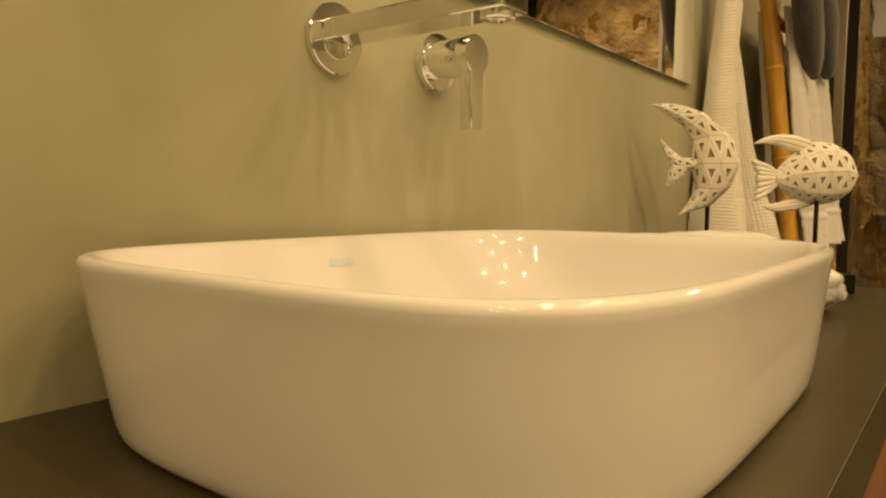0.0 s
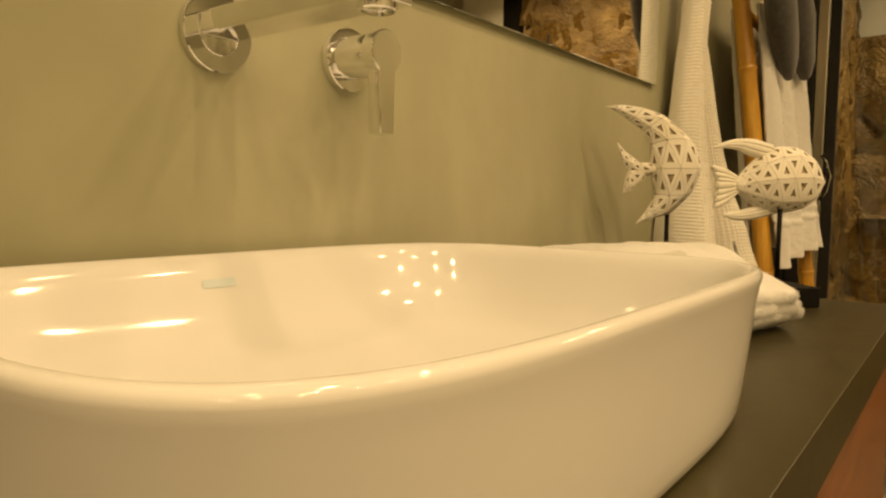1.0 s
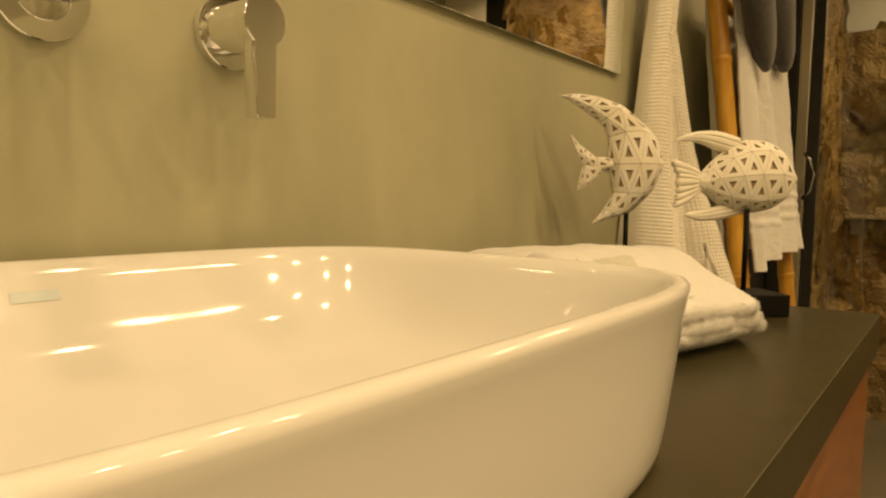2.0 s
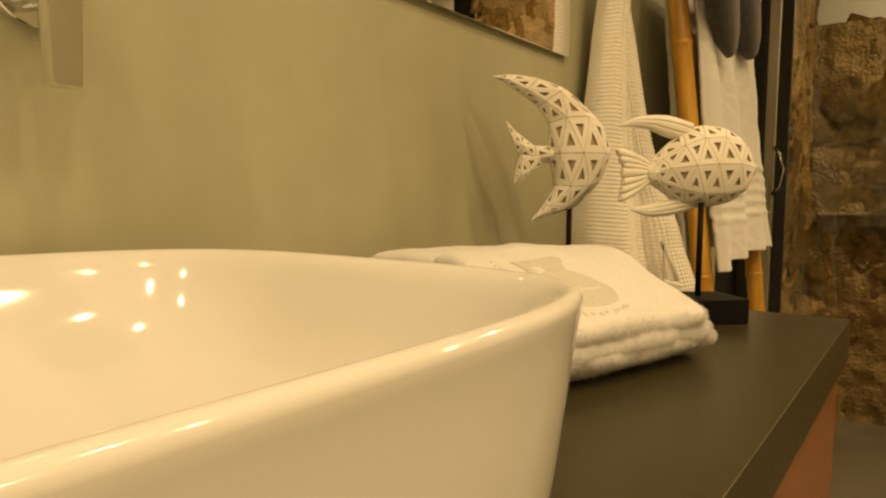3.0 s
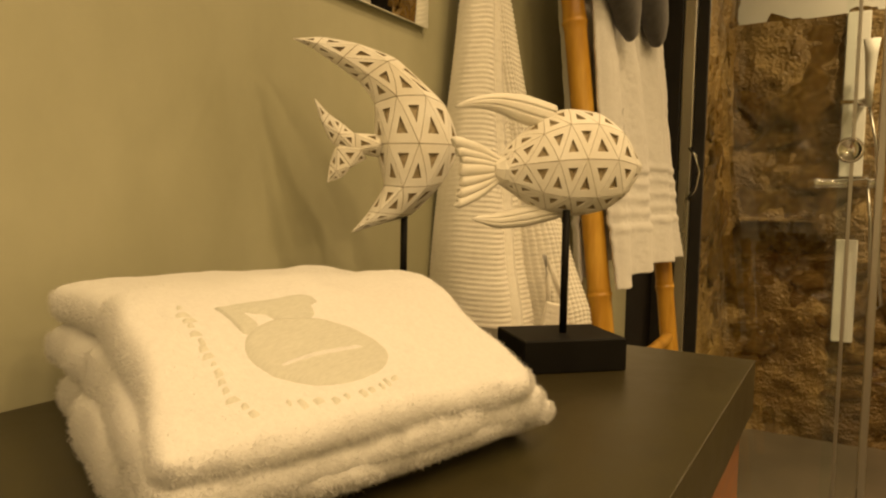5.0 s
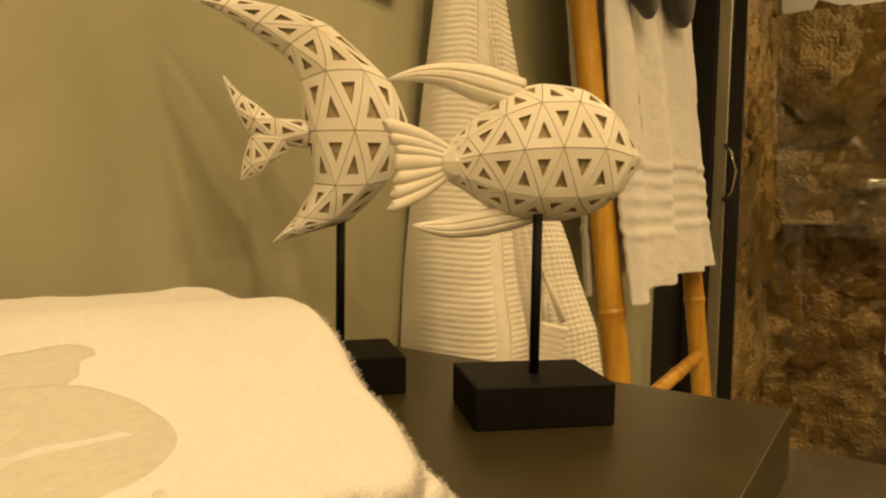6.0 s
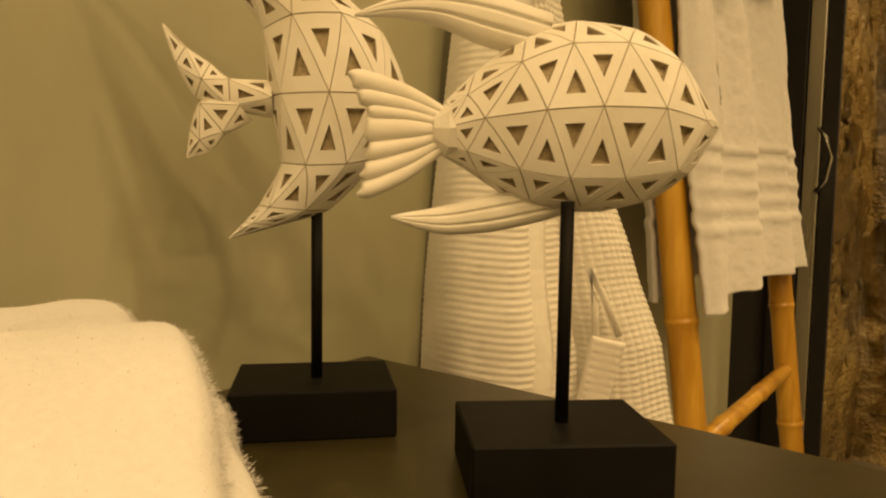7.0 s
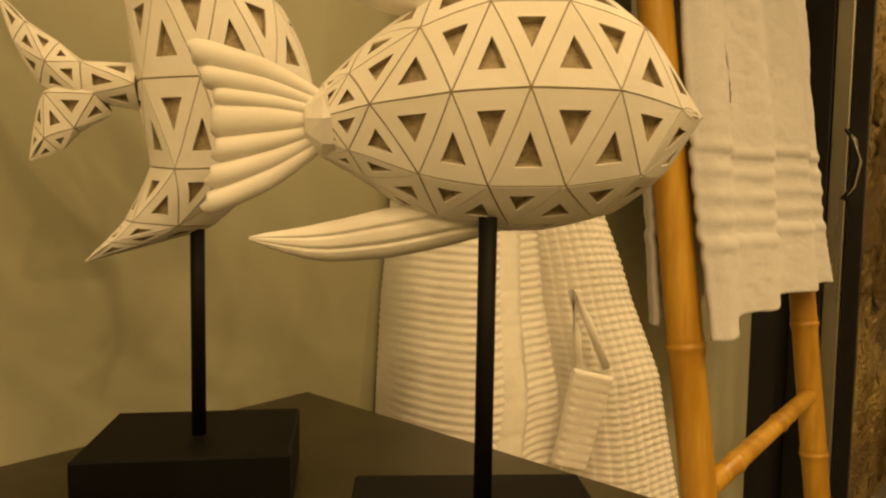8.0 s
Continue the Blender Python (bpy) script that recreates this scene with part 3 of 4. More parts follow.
def fuzz(mesh, count, length, seed, z_min=-9):
    """Short loose terry fibres standing on a mesh, as thin slivers."""
    rng = random.Random(seed)
    polys = mesh.polygons
    verts, faces = [], []
    for _ in range(count):
        f = polys[rng.randrange(len(polys))]
        c, nrm = f.center, f.normal
        if c.z < z_min:
            continue
        steep = smooth_step(0.15, 0.75, 1 - nrm.z)
        if rng.random() > 0.16 + 0.84 * steep:
            continue
        p = c + Vector((rng.uniform(-1, 1), rng.uniform(-1, 1), rng.uniform(-0.5, 0.5))) * 0.002
        d = (nrm + Vector((rng.uniform(-1, 1), rng.uniform(-1, 1), rng.uniform(-1, 1))) * 0.7).normalized()
        side = d.cross(Vector((rng.uniform(-1, 1), rng.uniform(-1, 1), rng.uniform(-1, 1)))).normalized() * 0.00012
        clump = noise.noise(c * 230) + 0.5 * noise.noise(c * 90)
        ln = length * rng.uniform(0.6, 1.2) * (1 + 0.5 * clump) * (0.35 + 0.65 * steep)
        i = len(verts)
        p = p - nrm * 0.0006
        verts += [p - side, p + side, p + d * ln * 0.6 + side * 0.8 + nrm * 0.0002, p + d * ln]
        faces += [(i, i + 1, i + 2), (i, i + 2, i + 3)]
    me = bpy.data.meshes.new("nap")
    me.from_pydata([tuple(v) for v in verts], [], faces)
    me.materials.append(M_NAP)
    return me


def folded_towels():
    org = Vector((0.868, 0.207, 0))
    towel = thing("folded_towel", "thick white terry towel, folded, with a grey embroidered emblem", "towel", "folded towels")
    rise = lambda v, d: 0.0485 * smooth_step(-0.02, 0.135, v * d)
    layers = [
        (org - TU * 0.022 + TV * 0.006, 0.252, 0.182, lambda u, v: 0.8512 + 0.014 * (1 - smooth_step(0, 0.2, v)), lambda u, v: 0.879 + 0.20 * rise(v, 0.172), 0.009, 0.02),
        (org - TU * 0.022 + TV * 0.003, 0.240, 0.168, lambda u, v: 0.8715 + 0.18 * rise(v, 0.168), lambda u, v: 0.8905 + 0.55 * rise(v, 0.168), 0.008, 0.024),
        (org - TU * 0.018 + TV * 0.002, 0.220, 0.160, lambda u, v: 0.886 + 0.52 * rise(v, 0.16), lambda u, v: 0.9005 + rise(v, 0.16) + 0.0025 * math.sin(3 * u), 0.0095, 0.026),
    ]
    top, width, depth = None, 0.220, 0.160
    for k, (o, w, d, lo, hi, e, sl) in enumerate(layers):
        bm, fn = terry_slab(o, w, d, lo, hi, e, k + 1, slant=sl, nu=84, nv=64)
        fold = part("fold", bm, M_TERRY, towel)
        pile = new("nap", fuzz(fold.data, 110000, 0.0028, k + 5, 0.852))
        pile["kind"] = "stuff"
        pile.parent = fold
        top = fn

    def at(u, v):
        """Place on the top fold, in metres from the towel's front corner."""
        fv = (v - 0.002) / depth
        return (u + 0.018 - 0.026 * fv) / width, fv

    def patch(outline, lift=0.0010, n=10):
        cu = sum(p[0] for p in outline) / len(outline)
        cv = sum(p[1] for p in outline) / len(outline)
        bm = bmesh.new()
        rings = []
        for k in range(n + 1):
            s = 1 - k / n * 0.999
            rings.append([bm.verts.new(top(*at(cu + (u - cu) * s, cv + (v - cv) * s)) + Vector((0, 0, lift if k else -0.0005))) for u, v in outline])
        for a, b in zip(rings, rings[1:]):
            for i in range(len(a)):
                j = (i + 1) % len(a)
                bm.faces.new((a[i], a[j], b[j], b[i]))
        return bm

    ring = [2 * math.pi * k / 48 for k in range(48)]
    egg = [(0.083 + 0.039 * math.cos(a), 0.0515 + 0.028 * math.sin(a) * (1 - 0.10 * math.cos(a)) - 0.004 * math.cos(a)) for a in ring]
    part("emblem_body", patch(egg, 0.0018, n=14), M_LOGO, towel, "pale grey embroidered emblem")
    seam = [(0.050 + 0.064 * k / 12, 0.0420 + 0.003 * k / 12) for k in range(13)]
    part("emblem_seam", patch(seam + [(u, v + 0.0016) for u, v in seam[::-1]], 0.0030, n=3), M_TERRY, towel, "pale stitched line across the emblem")
    for wing in ([(0.046, 0.102), (0.056, 0.103), (0.059, 0.094), (0.063, 0.080), (0.056, 0.070), (0.050, 0.074)], [(0.052, 0.1035), (0.100, 0.0995), (0.1065, 0.096), (0.106, 0.092), (0.100, 0.089), (0.098, 0.080), (0.090, 0.074), (0.074, 0.077), (0.072, 0.088), (0.056, 0.097)]):
        dense = []
        for a, b in zip(wing, wing[1:] + wing[:1]):
            dense += [(a[0] + (b[0] - a[0]) * k / 6, a[1] + (b[1] - a[1]) * k / 6) for k in range(6)]
        part("emblem_wing", patch(dense, 0.0018, n=6), M_LOGO, towel, "pale grey embroidered emblem")
    bars = []
    for k in range(15):
        t = k / 14
        bars.append((0.029 - 0.005 * math.sin(math.pi * t), 0.101 - 0.083 * t, 0.0016 + 0.0014 * ((k * 7) % 5) / 4, 0.0010 + 0.0008 * ((k * 3) % 4) / 3))
    for k in range(10):
        t = k / 9
        bars.append((0.046 + 0.062 * t, 0.019 - 0.005 * math.sin(math.pi * t), 0.0010 + 0.0009 * ((k * 3) % 4) / 3, 0.0018 + 0.0014 * ((k * 5) % 3) / 2))
    jit = random.Random(8)
    for u, v, a, b in bars:
        u, v, a, b = u + jit.uniform(-0.0012, 0.0012), v + jit.uniform(-0.0012, 0.0012), a * jit.uniform(0.9, 1.9), b * jit.uniform(0.9, 1.9)
        part("lettering_bar", patch([(u - a, v - b), (u + a, v - b * 0.6), (u + a * 0.8, v + b), (u - a * 0.7, v + b * 0.8)], 0.0014, n=2), M_STITCH, towel, "small grey embroidered bar")
    # second towel behind, against the wall
    back = thing("folded_towel", "second white terry towel, folded, lying behind against the wall", "towel", "folded towels")
    for k, (lo, hi, d, sx) in enumerate(((0.8512, 0.886, 0.118, 0.0), (0.884, 0.918, 0.122, -0.005), (0.915, 0.945, 0.118, -0.002))):
        bm, fn = terry_slab(org + TV * 0.146 + TU * (sx + 0.010), 0.212, d, lambda u, v, q=lo: q, lambda u, v, q=hi: q, 0.016, 9 + k, nu=64, nv=36)
        fold = part("fold", bm, M_TERRY, back)
        pile = new("nap", fuzz(fold.data, 60000, 0.0028, k + 25, 0.852))
        pile["kind"] = "stuff"
        pile.parent = fold


folded_towels()


# ---- bathrobe ----
def bathrobe():
    ob = thing("bathrobe", "white waffle-weave cotton bathrobe hanging from a wall hook", "bathrobe")
    z0, z1 = 0.42, 1.72
    rib = 0.0069
    left = [(0.42, 1.492), (0.84, 1.503), (0.91, 1.508), (1.05, 1.518), (1.15, 1.525), (1.32, 1.542), (1.45, 1.555), (1.72, 1.56)]
    right = [(0.42, 1.675), (0.84, 1.668), (1.00, 1.655), (1.10, 1.636), (1.20, 1.612), (1.28, 1.600), (1.40, 1.606), (1.72, 1.61)]
    back = [(0.42, 0.4995), (0.91, 0.4995), (1.05, 0.491), (1.15, 0.485), (1.32, 0.474), (1.45, 0.468), (1.72, 0.466)]
    bulge = [(0.42, 0.15), (0.84, 0.115), (1.00, 0.080), (1.10, 0.064), (1.30, 0.044), (1.72, 0.035)]

    def sheet(xl, xr, depth, fold_amp, phase, forward, za, zb, n, rib_amp, grid=0.0):
        bm = bmesh.new()
        rings = []
        m = int((zb - za) / rib * 4)
        for i in range(m + 1):
            z = za + (zb - za) * i / m
            a, b, d = lerp_table(xl, z), lerp_table(xr, z), lerp_table(depth, z)
            ring = []
            for j in range(n + 1):
                t = j / n
                ang = math.pi * t
                x = (a + b) / 2 - (b - a) / 2 * math.cos(ang)
                out = d * math.sin(ang) ** 0.75
                f = fold_amp * (1 - 0.5 * smooth_step(0.9, 1.6, z)) * (math.sin(t * 21 + phase + 1.5 * noise.noise(Vector((t * 2, z * 1.3, phase)))) * 0.6 + math.sin(t * 9.5 - phase) * 0.6) * math.sin(ang)
                r = rib_amp * abs(math.sin(math.pi * (z + 0.006 * noise.noise(Vector((t * 4, z * 3, phase + 7)))) / rib)) ** 0.5
                if grid:
                    r *= 0.15 + 0.85 * abs(math.sin(math.pi * t * grid)) ** 0.5
                k = out + f + r + 0.003 * noise.noise(Vector((x * 14, z * 9, phase)))
                ring.append((x - (0.35 * k if t < 0.5 else -0.0) * math.cos(ang), lerp_table(back, z) - forward - k, z))
            rings.append(ring)
        return loft(rings, False, bm=bm)

    robe = part("robe_body", sheet(left, right, bulge, 0.010, 0.4, 0.0, z0, z1, 150, 0.0029), M_WAFFLE, ob)
    sl = [(0.45, 1.705), (0.84, 1.672), (1.0, 1.645), (1.1, 1.616), (1.2, 1.588), (1.32, 1.568), (1.60, 1.57)]
    sr = [(0.45, 1.88), (0.70, 1.800), (0.84, 1.750), (0.95, 1.714), (1.02, 1.692), (1.1, 1.664), (1.2, 1.636), (1.32, 1.604), (1.60, 1.60)]
    sd = [(0.45, 0.190), (0.84, 0.156), (0.95, 0.125), (1.02, 0.098), (1.1, 0.076), (1.2, 0.058), (1.32, 0.036), (1.60, 0.03)]
    part("sleeve", sheet(sl, sr, sd, 0.004, 2.1, 0.005, 0.45, 1.60, 150, 0.0034, 25), M_WAFFLE, ob)
    # the overlapping front edge, a long folded band lying on the robe
    cloth = BVHTree.FromPolygons([v.co.copy() for v in robe.data.vertices], [tuple(f.vertices) for f in robe.data.polygons])
    band = []
    for i in range(241):
        z = 0.45 + 0.95 * i / 240
        x = 1.566 + 0.235 * (min(z, 1.0) - 0.937) - 0.02 * max(0.0, z - 1.0) + 0.003 * math.sin(z * 9)
        hw = 0.0150 - 0.005 * smooth_step(0.9, 1.4, z)
        hit = cloth.ray_cast(Vector((x, 0, z)), Vector((0, 1, 0)))[0]
        y = (hit.y if hit else 0.45) - 0.0026 * abs(math.sin(math.pi * z / rib)) ** 0.5
        band.append([(x - hw, y + 0.016, z), (x - hw * 0.92, y + 0.003, z), (x - hw * 0.3, y - 0.0035, z), (x + hw * 0.4, y - 0.0055, z), (x + hw, y - 0.005, z), (x + hw * 1.05, y + 0.006, z)])
    part("front_band", loft(band, False), M_WAFFLE, ob)
    rings = []
    for i in range(61):
        w = -0.085 * i / 60
        e = 0.0 if i in (0, 60) else 1.0
        ring = []
        for j in range(48):
            a = 2 * math.pi * j / 48
            c, q = math.cos(a), math.sin(a)
            x = (0.0178 - 0.003 * i / 60) * math.copysign(abs(c) ** 0.35, c)
            rib_d = 0.0012 * abs(math.sin(math.pi * w / 0.0078)) ** 0.5 * abs(math.sin(math.pi * x / 0.0078)) ** 0.4
            ring.append((x, math.copysign(abs(q) ** 0.5, q) * (0.004 * e + 0.001 + rib_d), w))
        rings.append(ring)
    cuff = loft(rings, True, True, True)
    part("belt_end", cuff, M_WAFFLE, ob, m=pose(1.617, 0.350, 0.858, 2, 13, -42))
    part("belt_loop", tube([(1.612, 0.362, 0.855), (1.608, 0.362, 0.89), (1.612, 0.370, 0.925), (1.626, 0.362, 0.90), (1.640, 0.350, 0.858)], 0.004, 8), M_WAFFLE, ob)
    hook = tube([(1.585, 0.499, 1.74), (1.585, 0.45, 1.73), (1.585, 0.425, 1.75)], 0.006, 12)
    tagged(part("robe_hook", hook, M_CHROME), "small chrome wall hook holding the bathrobe", "hook")
    return ob


bathrobe()


# ---- bamboo ladder with towels ----
def lean(z):
    return 0.260 + 0.115 * z


def side_lean(k, z):
    """The nearer stile splays a little, so that the ladder is wider at its top."""
    return 0.0 if k else -0.042 * (z - 0.80)


def bamboo_pole(a, b, r, seed, spacing=0.26):
    rng = random.Random(seed)
    a, b = Vector(a), Vector(b)
    ln = (b - a).length
    pts, rad = [a], [r * 0.98]
    s = rng.uniform(0.1, spacing)
    while s < ln - 0.03:
        for d, k in ((-0.014, 0.98), (-0.006, 1.03), (-0.002, 1.10), (0.0015, 1.12), (0.003, 1.0), (0.006, 1.06), (0.014, 0.99)):
            pts.append(a + (b - a) * ((s + d) / ln))
            rad.append(r * k)
        s += spacing * rng.uniform(0.85, 1.15)
    pts.append(b)
    rad.append(r * 0.95)
    return tube(pts, rad, 18)


NEAR_X, FAR_X = 1.836, 2.308


def ladder():
    ob = thing("bamboo_ladder", "golden bamboo towel ladder leaning against the wall", "ladder")
    for k, x in enumerate((NEAR_X, FAR_X)):
        part("stile", bamboo_pole((x + side_lean(k, 0.0), lean(0.0), 0.0), (x + side_lean(k, 1.9), lean(1.9), 1.9), 0.0195, 3 + k * 4, 0.24), M_BAMBOO, ob)
    for k, z in enumerate((0.32, 0.69, 1.06, 1.43, 1.72)):
        part("rung", bamboo_pole((NEAR_X + side_lean(0, z), lean(z) - 0.002, z - 0.005), (FAR_X, lean(z), z + 0.012), 0.0125, 20 + k, 0.17), M_BAMBOO, ob)
    return ob


ladder()


def hanging_towel(x0, x1, front_bottom, back_bottom, rung_z, y_off, label, seed, skew=0.0):
    """A towel over a rung: a front sheet with border welts, and the back sheet behind the ladder."""
    ob = thing("hanging_towel", label, "towel", "towels on the ladder")

    def half(front):
        bottom = front_bottom if front else back_bottom
        m, n = 200, 64
        wide = 0.0 if front else -0.012
        rings = []
        for i in range(m + 1):
            z = bottom + (rung_z + 0.016 - bottom) * i / m
            ring = []
            for j in range(n + 1):
                t = j / n
                zz = z + (skew * (t - 0.5) + 0.004 * noise.noise(Vector((t * 5, seed, 2)))) * (1 - i / m)
                narrow = 0.92 + 0.08 * smooth_step(0, 0.6, 1 - i / m)
                x = (x0 + x1) / 2 - wide / 2 + (x1 - x0 + wide) * (t - 0.5) * narrow + 0.004 * noise.noise(Vector((t * 3, z * 7, seed)))
                d = 0.018 + y_off + 0.012 * math.sin(t * 10 + seed + 1.2 * math.sin(z * 4)) * smooth_step(0, 0.5, 1 - i / m)
                h = zz - bottom
                welt = sum(0.0024 * math.exp(-((h - c) / 0.006) ** 2) for c in (0.085, 0.112, 0.138, 0.165, 0.19)) - 0.002 * smooth_step(0.088, 0.095, h) * (1 - smooth_step(0.182, 0.188, h))
                d += welt + 0.0011 * noise.noise(Vector((x * 60, 0, z * 60))) + 0.0008 * noise.noise(Vector((x * 170, 3, z * 170))) + 0.0025 * noise.noise(Vector((x * 18, seed, z * 14)))
                edge = min(t, 1 - t)
                d -= 0.010 * (1 - smooth_step(0, 0.06, edge))
                y = lean(z) - d if front else lean(z) + d * 0.8
                ring.append((x, y, zz))
            rings.append(ring)
        return loft(rings, False)

    for front in (True, False):
        sheet = part("front_panel" if front else "back_panel", half(front), M_TERRY, ob)
        md = sheet.modifiers.new("thickness", "SOLIDIFY")
        md.thickness, md.offset = 0.007, 0.0
    return ob


NEAR_TOWEL = hanging_towel(1.818, 2.050, 0.874, 0.880, 1.43, 0.022, "white terry towel with ribbed border hanging over a ladder rung", 1, 0.028)
hanging_towel(2.036, 2.286, 0.886, 0.90, 1.43, 0.026, "white terry towel hanging beside another on the ladder", 4, 0.0)


panel = [o for o in NEAR_TOWEL.children if o.name.startswith("front_panel")][0]
tree = BVHTree.FromPolygons([v.co.copy() for v in panel.data.vertices], [tuple(f.vertices) for f in panel.data.polygons])
MARKS = [(1.874, 1.096 + k * 0.0128, 0.0035, 0.006 + 0.002 * (k % 3)) for k in range(8)] + [(1.890, 1.165, 0.006, 0.032), (1.893, 1.130, 0.012, 0.030)]
for mx, mz, mw, mh in MARKS:
    part("embroidered_mark", laid_patch(tree, (mx, 0.1, mz), (1, 0, 0), (0, 0, 1), (0, 1, 0), mw, mh, 0.0060), M_MARK, NEAR_TOWEL, "small grey embroidered mark")


def slipper(pts, radii, flat, label):
    bm = tube(pts, radii, 24)
    c = Vector(pts[len(pts) // 2])
    for v in bm.verts:
        v.co.y = c.y + (v.co.y - c.y) * flat
        v.co += Vector((noise.noise(v.co * 20), noise.noise(v.co * 20 + Vector((5, 0, 0))), 0)) * 0.004
    return tagged(part("slipper", bm, M_SLIPPER), label, "slipper", "dark slippers")


slipper([(1.745, 0.345, 1.54), (1.775, 0.345, 1.485), (1.815, 0.345, 1.425), (1.860, 0.345, 1.37), (1.900, 0.345, 1.328), (1.928, 0.345, 1.306), (1.942, 0.345, 1.297)],
        [0.040, 0.056, 0.058, 0.052, 0.042, 0.027, 0.006], 0.55, "dark grey fleece slipper hanging toe down from the ladder")
slipper([(1.975, 0.345, 1.56), (1.995, 0.345, 1.50), (2.027, 0.345, 1.45), (2.066, 0.345, 1.395), (2.100, 0.345, 1.353), (2.122, 0.345, 1.330), (2.132, 0.345, 1.322)],
        [0.035, 0.048, 0.053, 0.050, 0.039, 0.025, 0.006], 0.55, "dark grey fleece slipper hanging beside its pair on the ladder")


# ---- shower screen ----
def shower_screen():
    ob = thing("shower_screen", "clear glass shower screen with aluminium profiles and a round knob", "shower screen")
    x = 2.80
    part("filler_post", box(x - 0.02, x + 0.03, 0.436, 0.4985, 0.0, 2.3, 0.002), M_GASKET, ob, "black filler post", smooth=False)
    part("wall_profile", box(x - 0.015, x + 0.015, 0.400, 0.435, 0.0, 2.3, 0.003), M_ALU, ob, "brushed aluminium profile", smooth=False)
    part("gasket", box(x - 0.006, x + 0.006, 0.366, 0.399, 0.0, 2.3, 0.002), M_GASKET, ob, "black rubber gasket strip", smooth=False)
    pane = part("pane", box(x - 0.004, x + 0.004, 0.004, 0.365, 0.02, 2.3), M_GLASS, ob, smooth=False)
    pane.visible_shadow = False
    part("pane_edge", box(x - 0.006, x + 0.006, -0.006, 0.003, 0.02, 2.3, 0.0015), M_ALU, ob, "slim clear sealing strip", smooth=False)
    second = part("pane", box(x + 0.014, x + 0.022, -0.055, 0.03, 0.02, 2.3), M_GLASS, ob, smooth=False)
    second.visible_shadow = False
    part("edge_profile", box(x - 0.010, x + 0.026, -0.075, -0.056, 0.0, 2.3, 0.003), M_ALU, ob, "slim aluminium edge profile", smooth=False)
    y = 0.400
    handle = tube([(x - 0.012, y, 1.165), (x - 0.040, y, 1.163), (x - 0.056, y - 0.020, 1.140), (x - 0.062, y - 0.032, 1.095), (x - 0.056, y - 0.022, 1.045), (x - 0.040, y, 1.020), (x - 0.012, y, 1.018)], 0.0045, 12)
    part("handle", handle, M_CHROME, ob, "chrome bow handle")
    knob = loft([[(x - 0.005 - d, 0.004 + r * math.cos(2 * math.pi * k / 32), 1.151 + r * math.sin(2 * math.pi * k / 32)) for k in range(32)]
                 for d, r in ((0, 0.018), (0.012, 0.018), (0.014, 0.030), (0.022, 0.033), (0.030, 0.031), (0.032, 0.027), (0.024, 0.025))], True, True, True)
    part("knob", knob, M_CHROME, ob, "round chrome knob")
    return ob


shower_screen()


def shower_set():
    ob = thing("shower_mixer", "chrome shower mixer with hand shower and pale hose", "shower")
    x, y, z = STONE_X - 0.14, 0.03, 1.10
    part("mixer_bar", tube([(x, y - 0.12, z), (x, y - 0.08, z), (x, y - 0.075, z), (x, y + 0.075, z), (x, y + 0.08, z), (x, y + 0.12, z)], [0.024, 0.024, 0.018, 0.018, 0.024, 0.024], 20), M_CHROME, ob)
    for d in (-0.06, 0.06):
        part("wall_inlet", tube([(x + 0.01, y + d, z), (STONE_X, y + d, z)], 0.016, 14), M_CHROME, ob)
    part("holder", tube([(x + 0.14, -0.02, 1.42), (x + 0.02, -0.02, 1.42), (x + 0.0, -0.03, 1.425)], 0.014, 14), M_CHROME, ob)
    part("crossbar", tube([(x, 0.05, 1.425), (x, -0.065, 1.425)], 0.009, 14), M_CHROME, ob)
    part("hand_shower", tube([(x - 0.02, -0.045, 1.40), (x - 0.03, -0.045, 1.50), (x - 0.04, -0.045, 1.60), (x - 0.05, -0.045, 1.66)], [0.012, 0.016, 0.022, 0.03], 16), M_WHITEWALL, ob, "white hand shower head")
    hose = [(x - 0.01, -0.05, 1.40), (x - 0.02, -0.08, 1.25), (x - 0.02, -0.10, 1.0), (x - 0.02, -0.115, 0.75), (x - 0.02, -0.13, 0.62), (x - 0.02, -0.112, 0.60), (x - 0.02, -0.085, 0.72), (x - 0.02, -0.075, 0.95), (x - 0.01, -0.06, 1.09)]
    part("hose", tube(hose, 0.006, 10), M_ALU, ob, "pale flexible hose")
    return ob


shower_set()
rail = thing("shower_rail", "polished chrome vertical shower rail on the stone wall", "shower")
part("pipe", tube([(3.93, -1.10, 0.9), (3.93, -1.10, 2.0)], 0.012, 14), M_CHROME, rail)
for z in (0.95, 1.95):
    part("bracket", tube([(3.93, -1.10, z), (4.09, -1.10, z)], 0.010, 12), M_CHROME, rail)


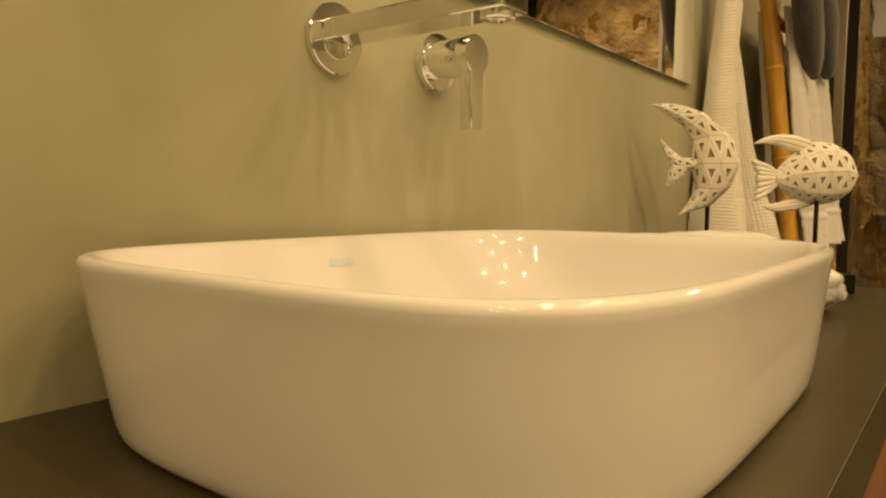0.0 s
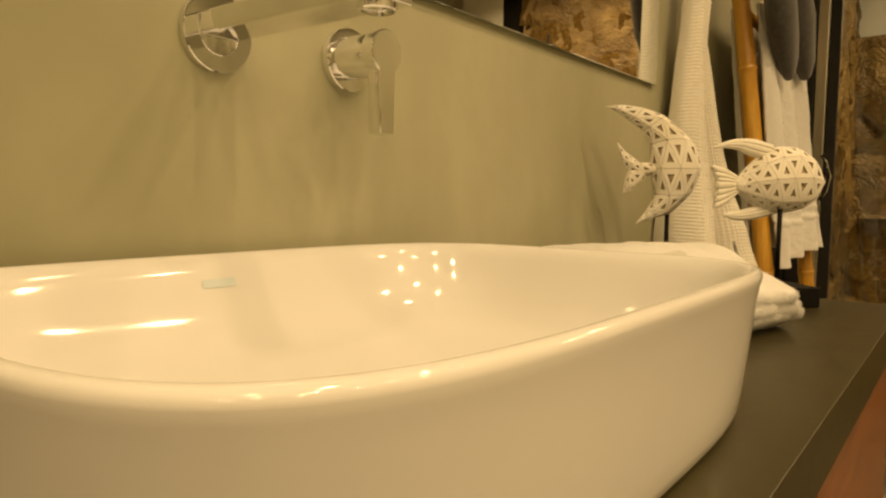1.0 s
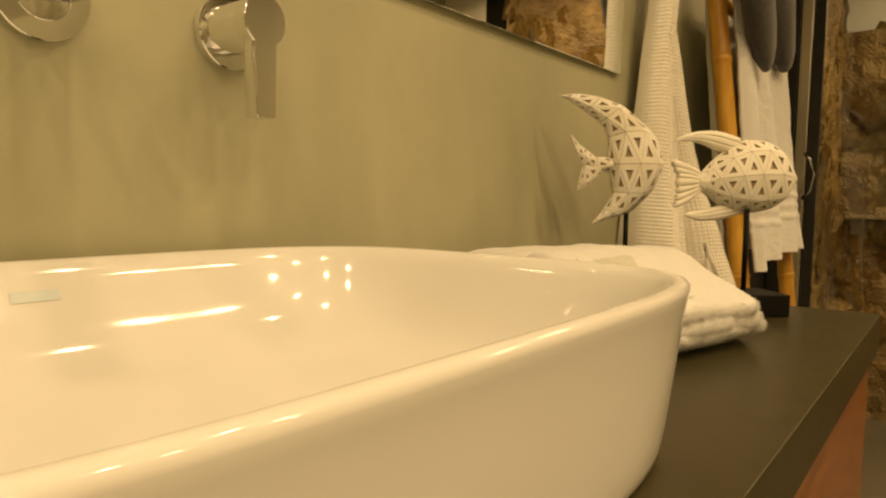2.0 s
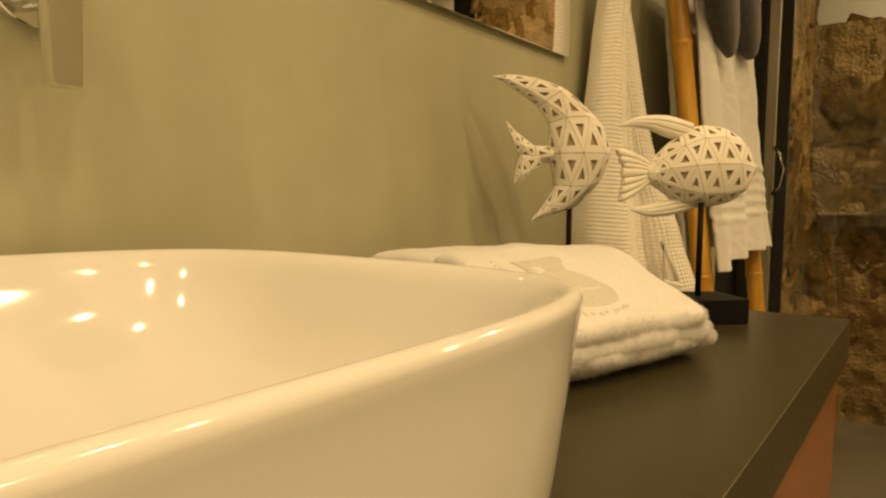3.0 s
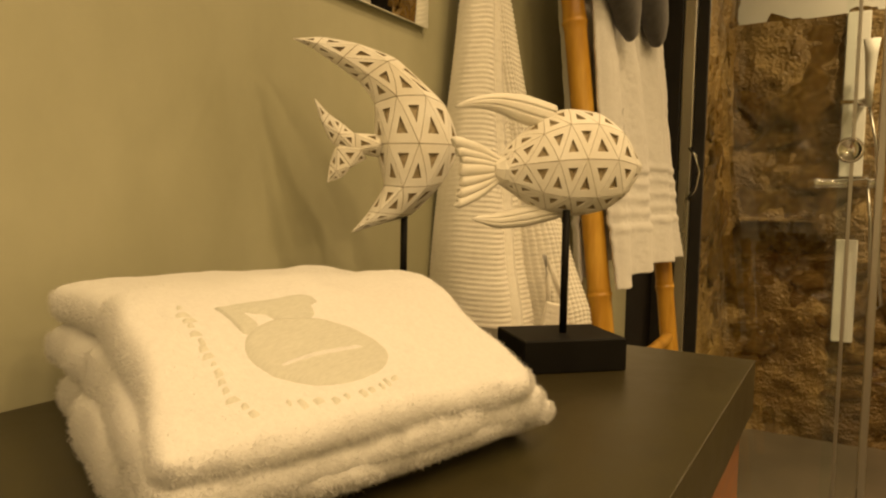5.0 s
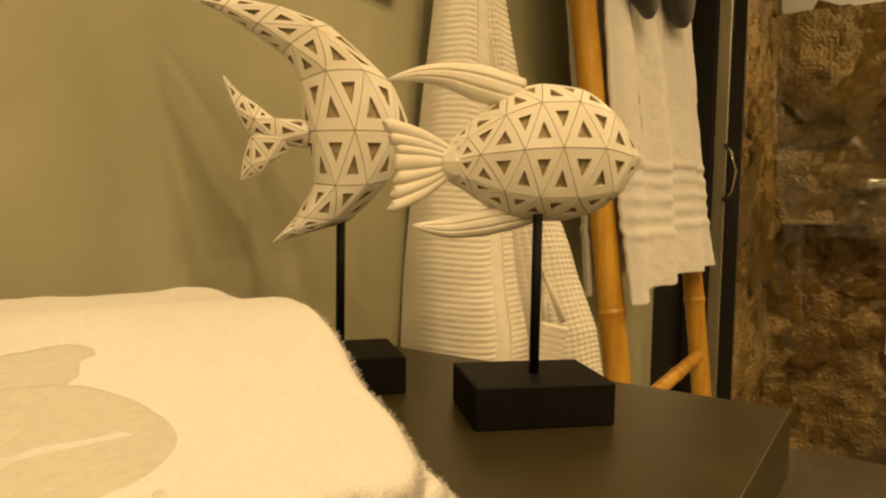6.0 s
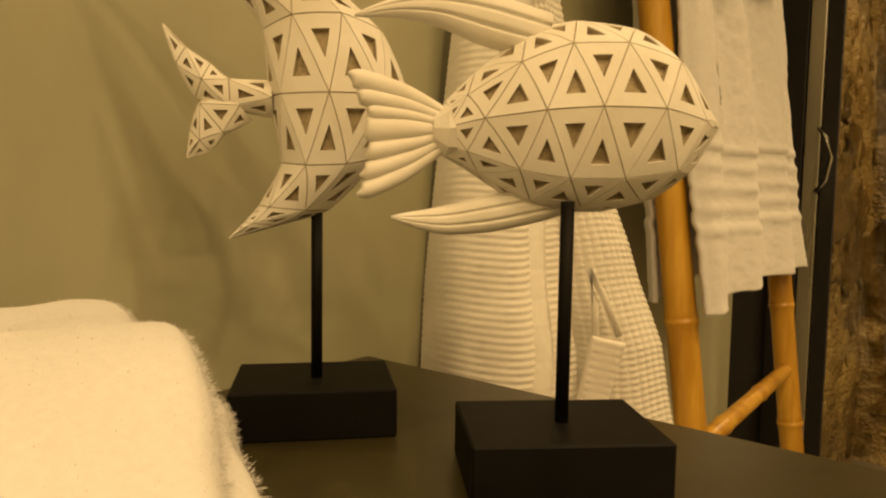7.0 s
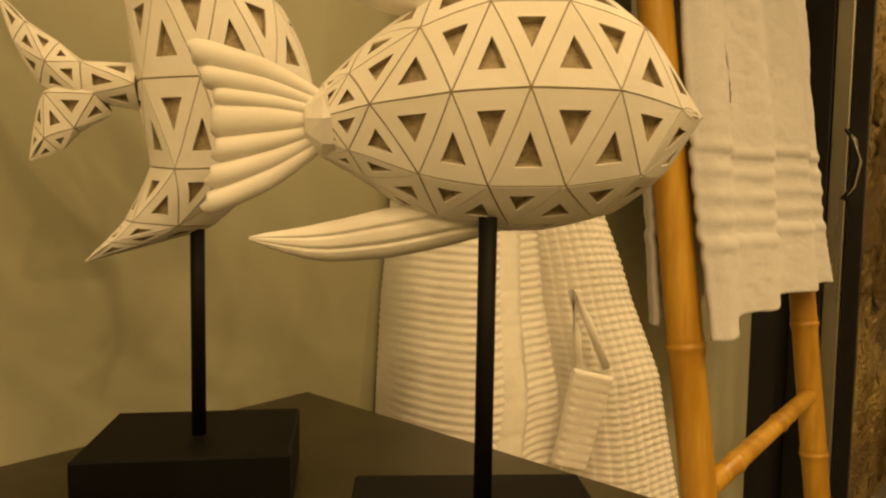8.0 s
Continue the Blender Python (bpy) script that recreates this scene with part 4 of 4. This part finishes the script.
# ---- ceiling spots ----
def spot(x, y):
    ob = thing("ceiling_spot", "round recessed warm ceiling spotlight", "ceiling light", "ceiling spots")
    z = CEILING + 0.05
    ring = [(0.034, z - 0.0005), (0.045, z - 0.001), (0.045, z - 0.006), (0.036, z - 0.008), (0.034, z - 0.004)]
    part("trim_ring", loft([[(r * math.cos(2 * math.pi * k / 32), r * math.sin(2 * math.pi * k / 32), zz) for k in range(32)] for r, zz in ring]), M_CHROME, ob)
    disc = [(0.033, z - 0.0008), (0.033, z - 0.003), (0.001, z - 0.003)]
    part("lens", loft([[(r * math.cos(2 * math.pi * k / 32), r * math.sin(2 * math.pi * k / 32), zz) for k in range(32)] for r, zz in disc], True, False, True), M_LED, ob, "glowing warm lens")
    ob.matrix_basis = pose(x, y, 0)
    data = bpy.data.lights.new("spot_light", "AREA")
    # The added shower pair (x > 3) runs far stronger than the other spots.
    data.shape, data.size, data.energy, data.color, data.spread = "DISK", 0.09, LAMP_POWER * (3.1 if x > 3 else 0.78 if y > -0.5 else 1.15), LAMP_COLOUR, radians(150)
    lamp = new("spot_light", data)
    lamp.matrix_basis = pose(x, y, z - 0.012)


for sx, sy in SPOTS + SHOWER_FILL_SPOTS:
    spot(sx, sy)


# ---- stone walls of the shower ----
structure("wall_shower_edge", box(STONE_X + 0.0, STONE_X + 0.3, -1.52, -1.352, 0, CEILING + 0.05), M_DARKWALL, "dark strip of wall beside the stone")
structure("wall_shower_end", box(STONE_X + 0.0, STONE_X + 0.3, -1.85, -1.522, 0, CEILING + 0.05), M_CREAM, "plain cream end wall")
structure("wall_pale_strip", box(STONE_X - 0.06, STONE_X + 0.0, -0.040, 0.040, 0.44, 0.87, 0.004), M_WHITEWALL, "narrow pale panel set into the stone shower wall")
structure("wall_pale_panel", box(STONE_X - 0.06, STONE_X + 0.0, -0.040, 0.045, 1.13, STONE_TOP, 0.004), M_WHITEWALL, "upper pale panel set into the stone shower wall")
structure("ledge_stone", box(STONE_X - 0.075, STONE_X + 0.02, 0.12, 0.42, 0.935, 0.952, 0.004), M_MORTAR, "thin stone ledge in the shower wall")
structure("wall_above_stone", box(STONE_X + 0.03, STONE_X + 0.3, -0.348, 0.50, STONE_TOP + 0.002, CEILING + 0.05), M_WHITEWALL, "pale plaster above the stone shower wall")
stone_wall("wall_shower_stone", 0.85, STONE_TOP, Matrix.Translation((STONE_X, 0.5, 0)) @ Matrix.Rotation(radians(-90), 4, "Z"), "low rough golden-brown rubble-stone shower wall", 11)
stone_wall("wall_shower_side", 1.0, CEILING + 0.05, Matrix.Translation((STONE_X, -0.352, 0)) @ Matrix.Rotation(radians(-90), 4, "Z"), "rough golden-brown rubble-stone shower wall", 31)
stone_wall("wall_stone_return", STONE_X - 2.85, CEILING + 0.05, Matrix.Translation((2.845, 0.502, 0)), "rough golden-brown rubble-stone wall beside the shower screen", 23)
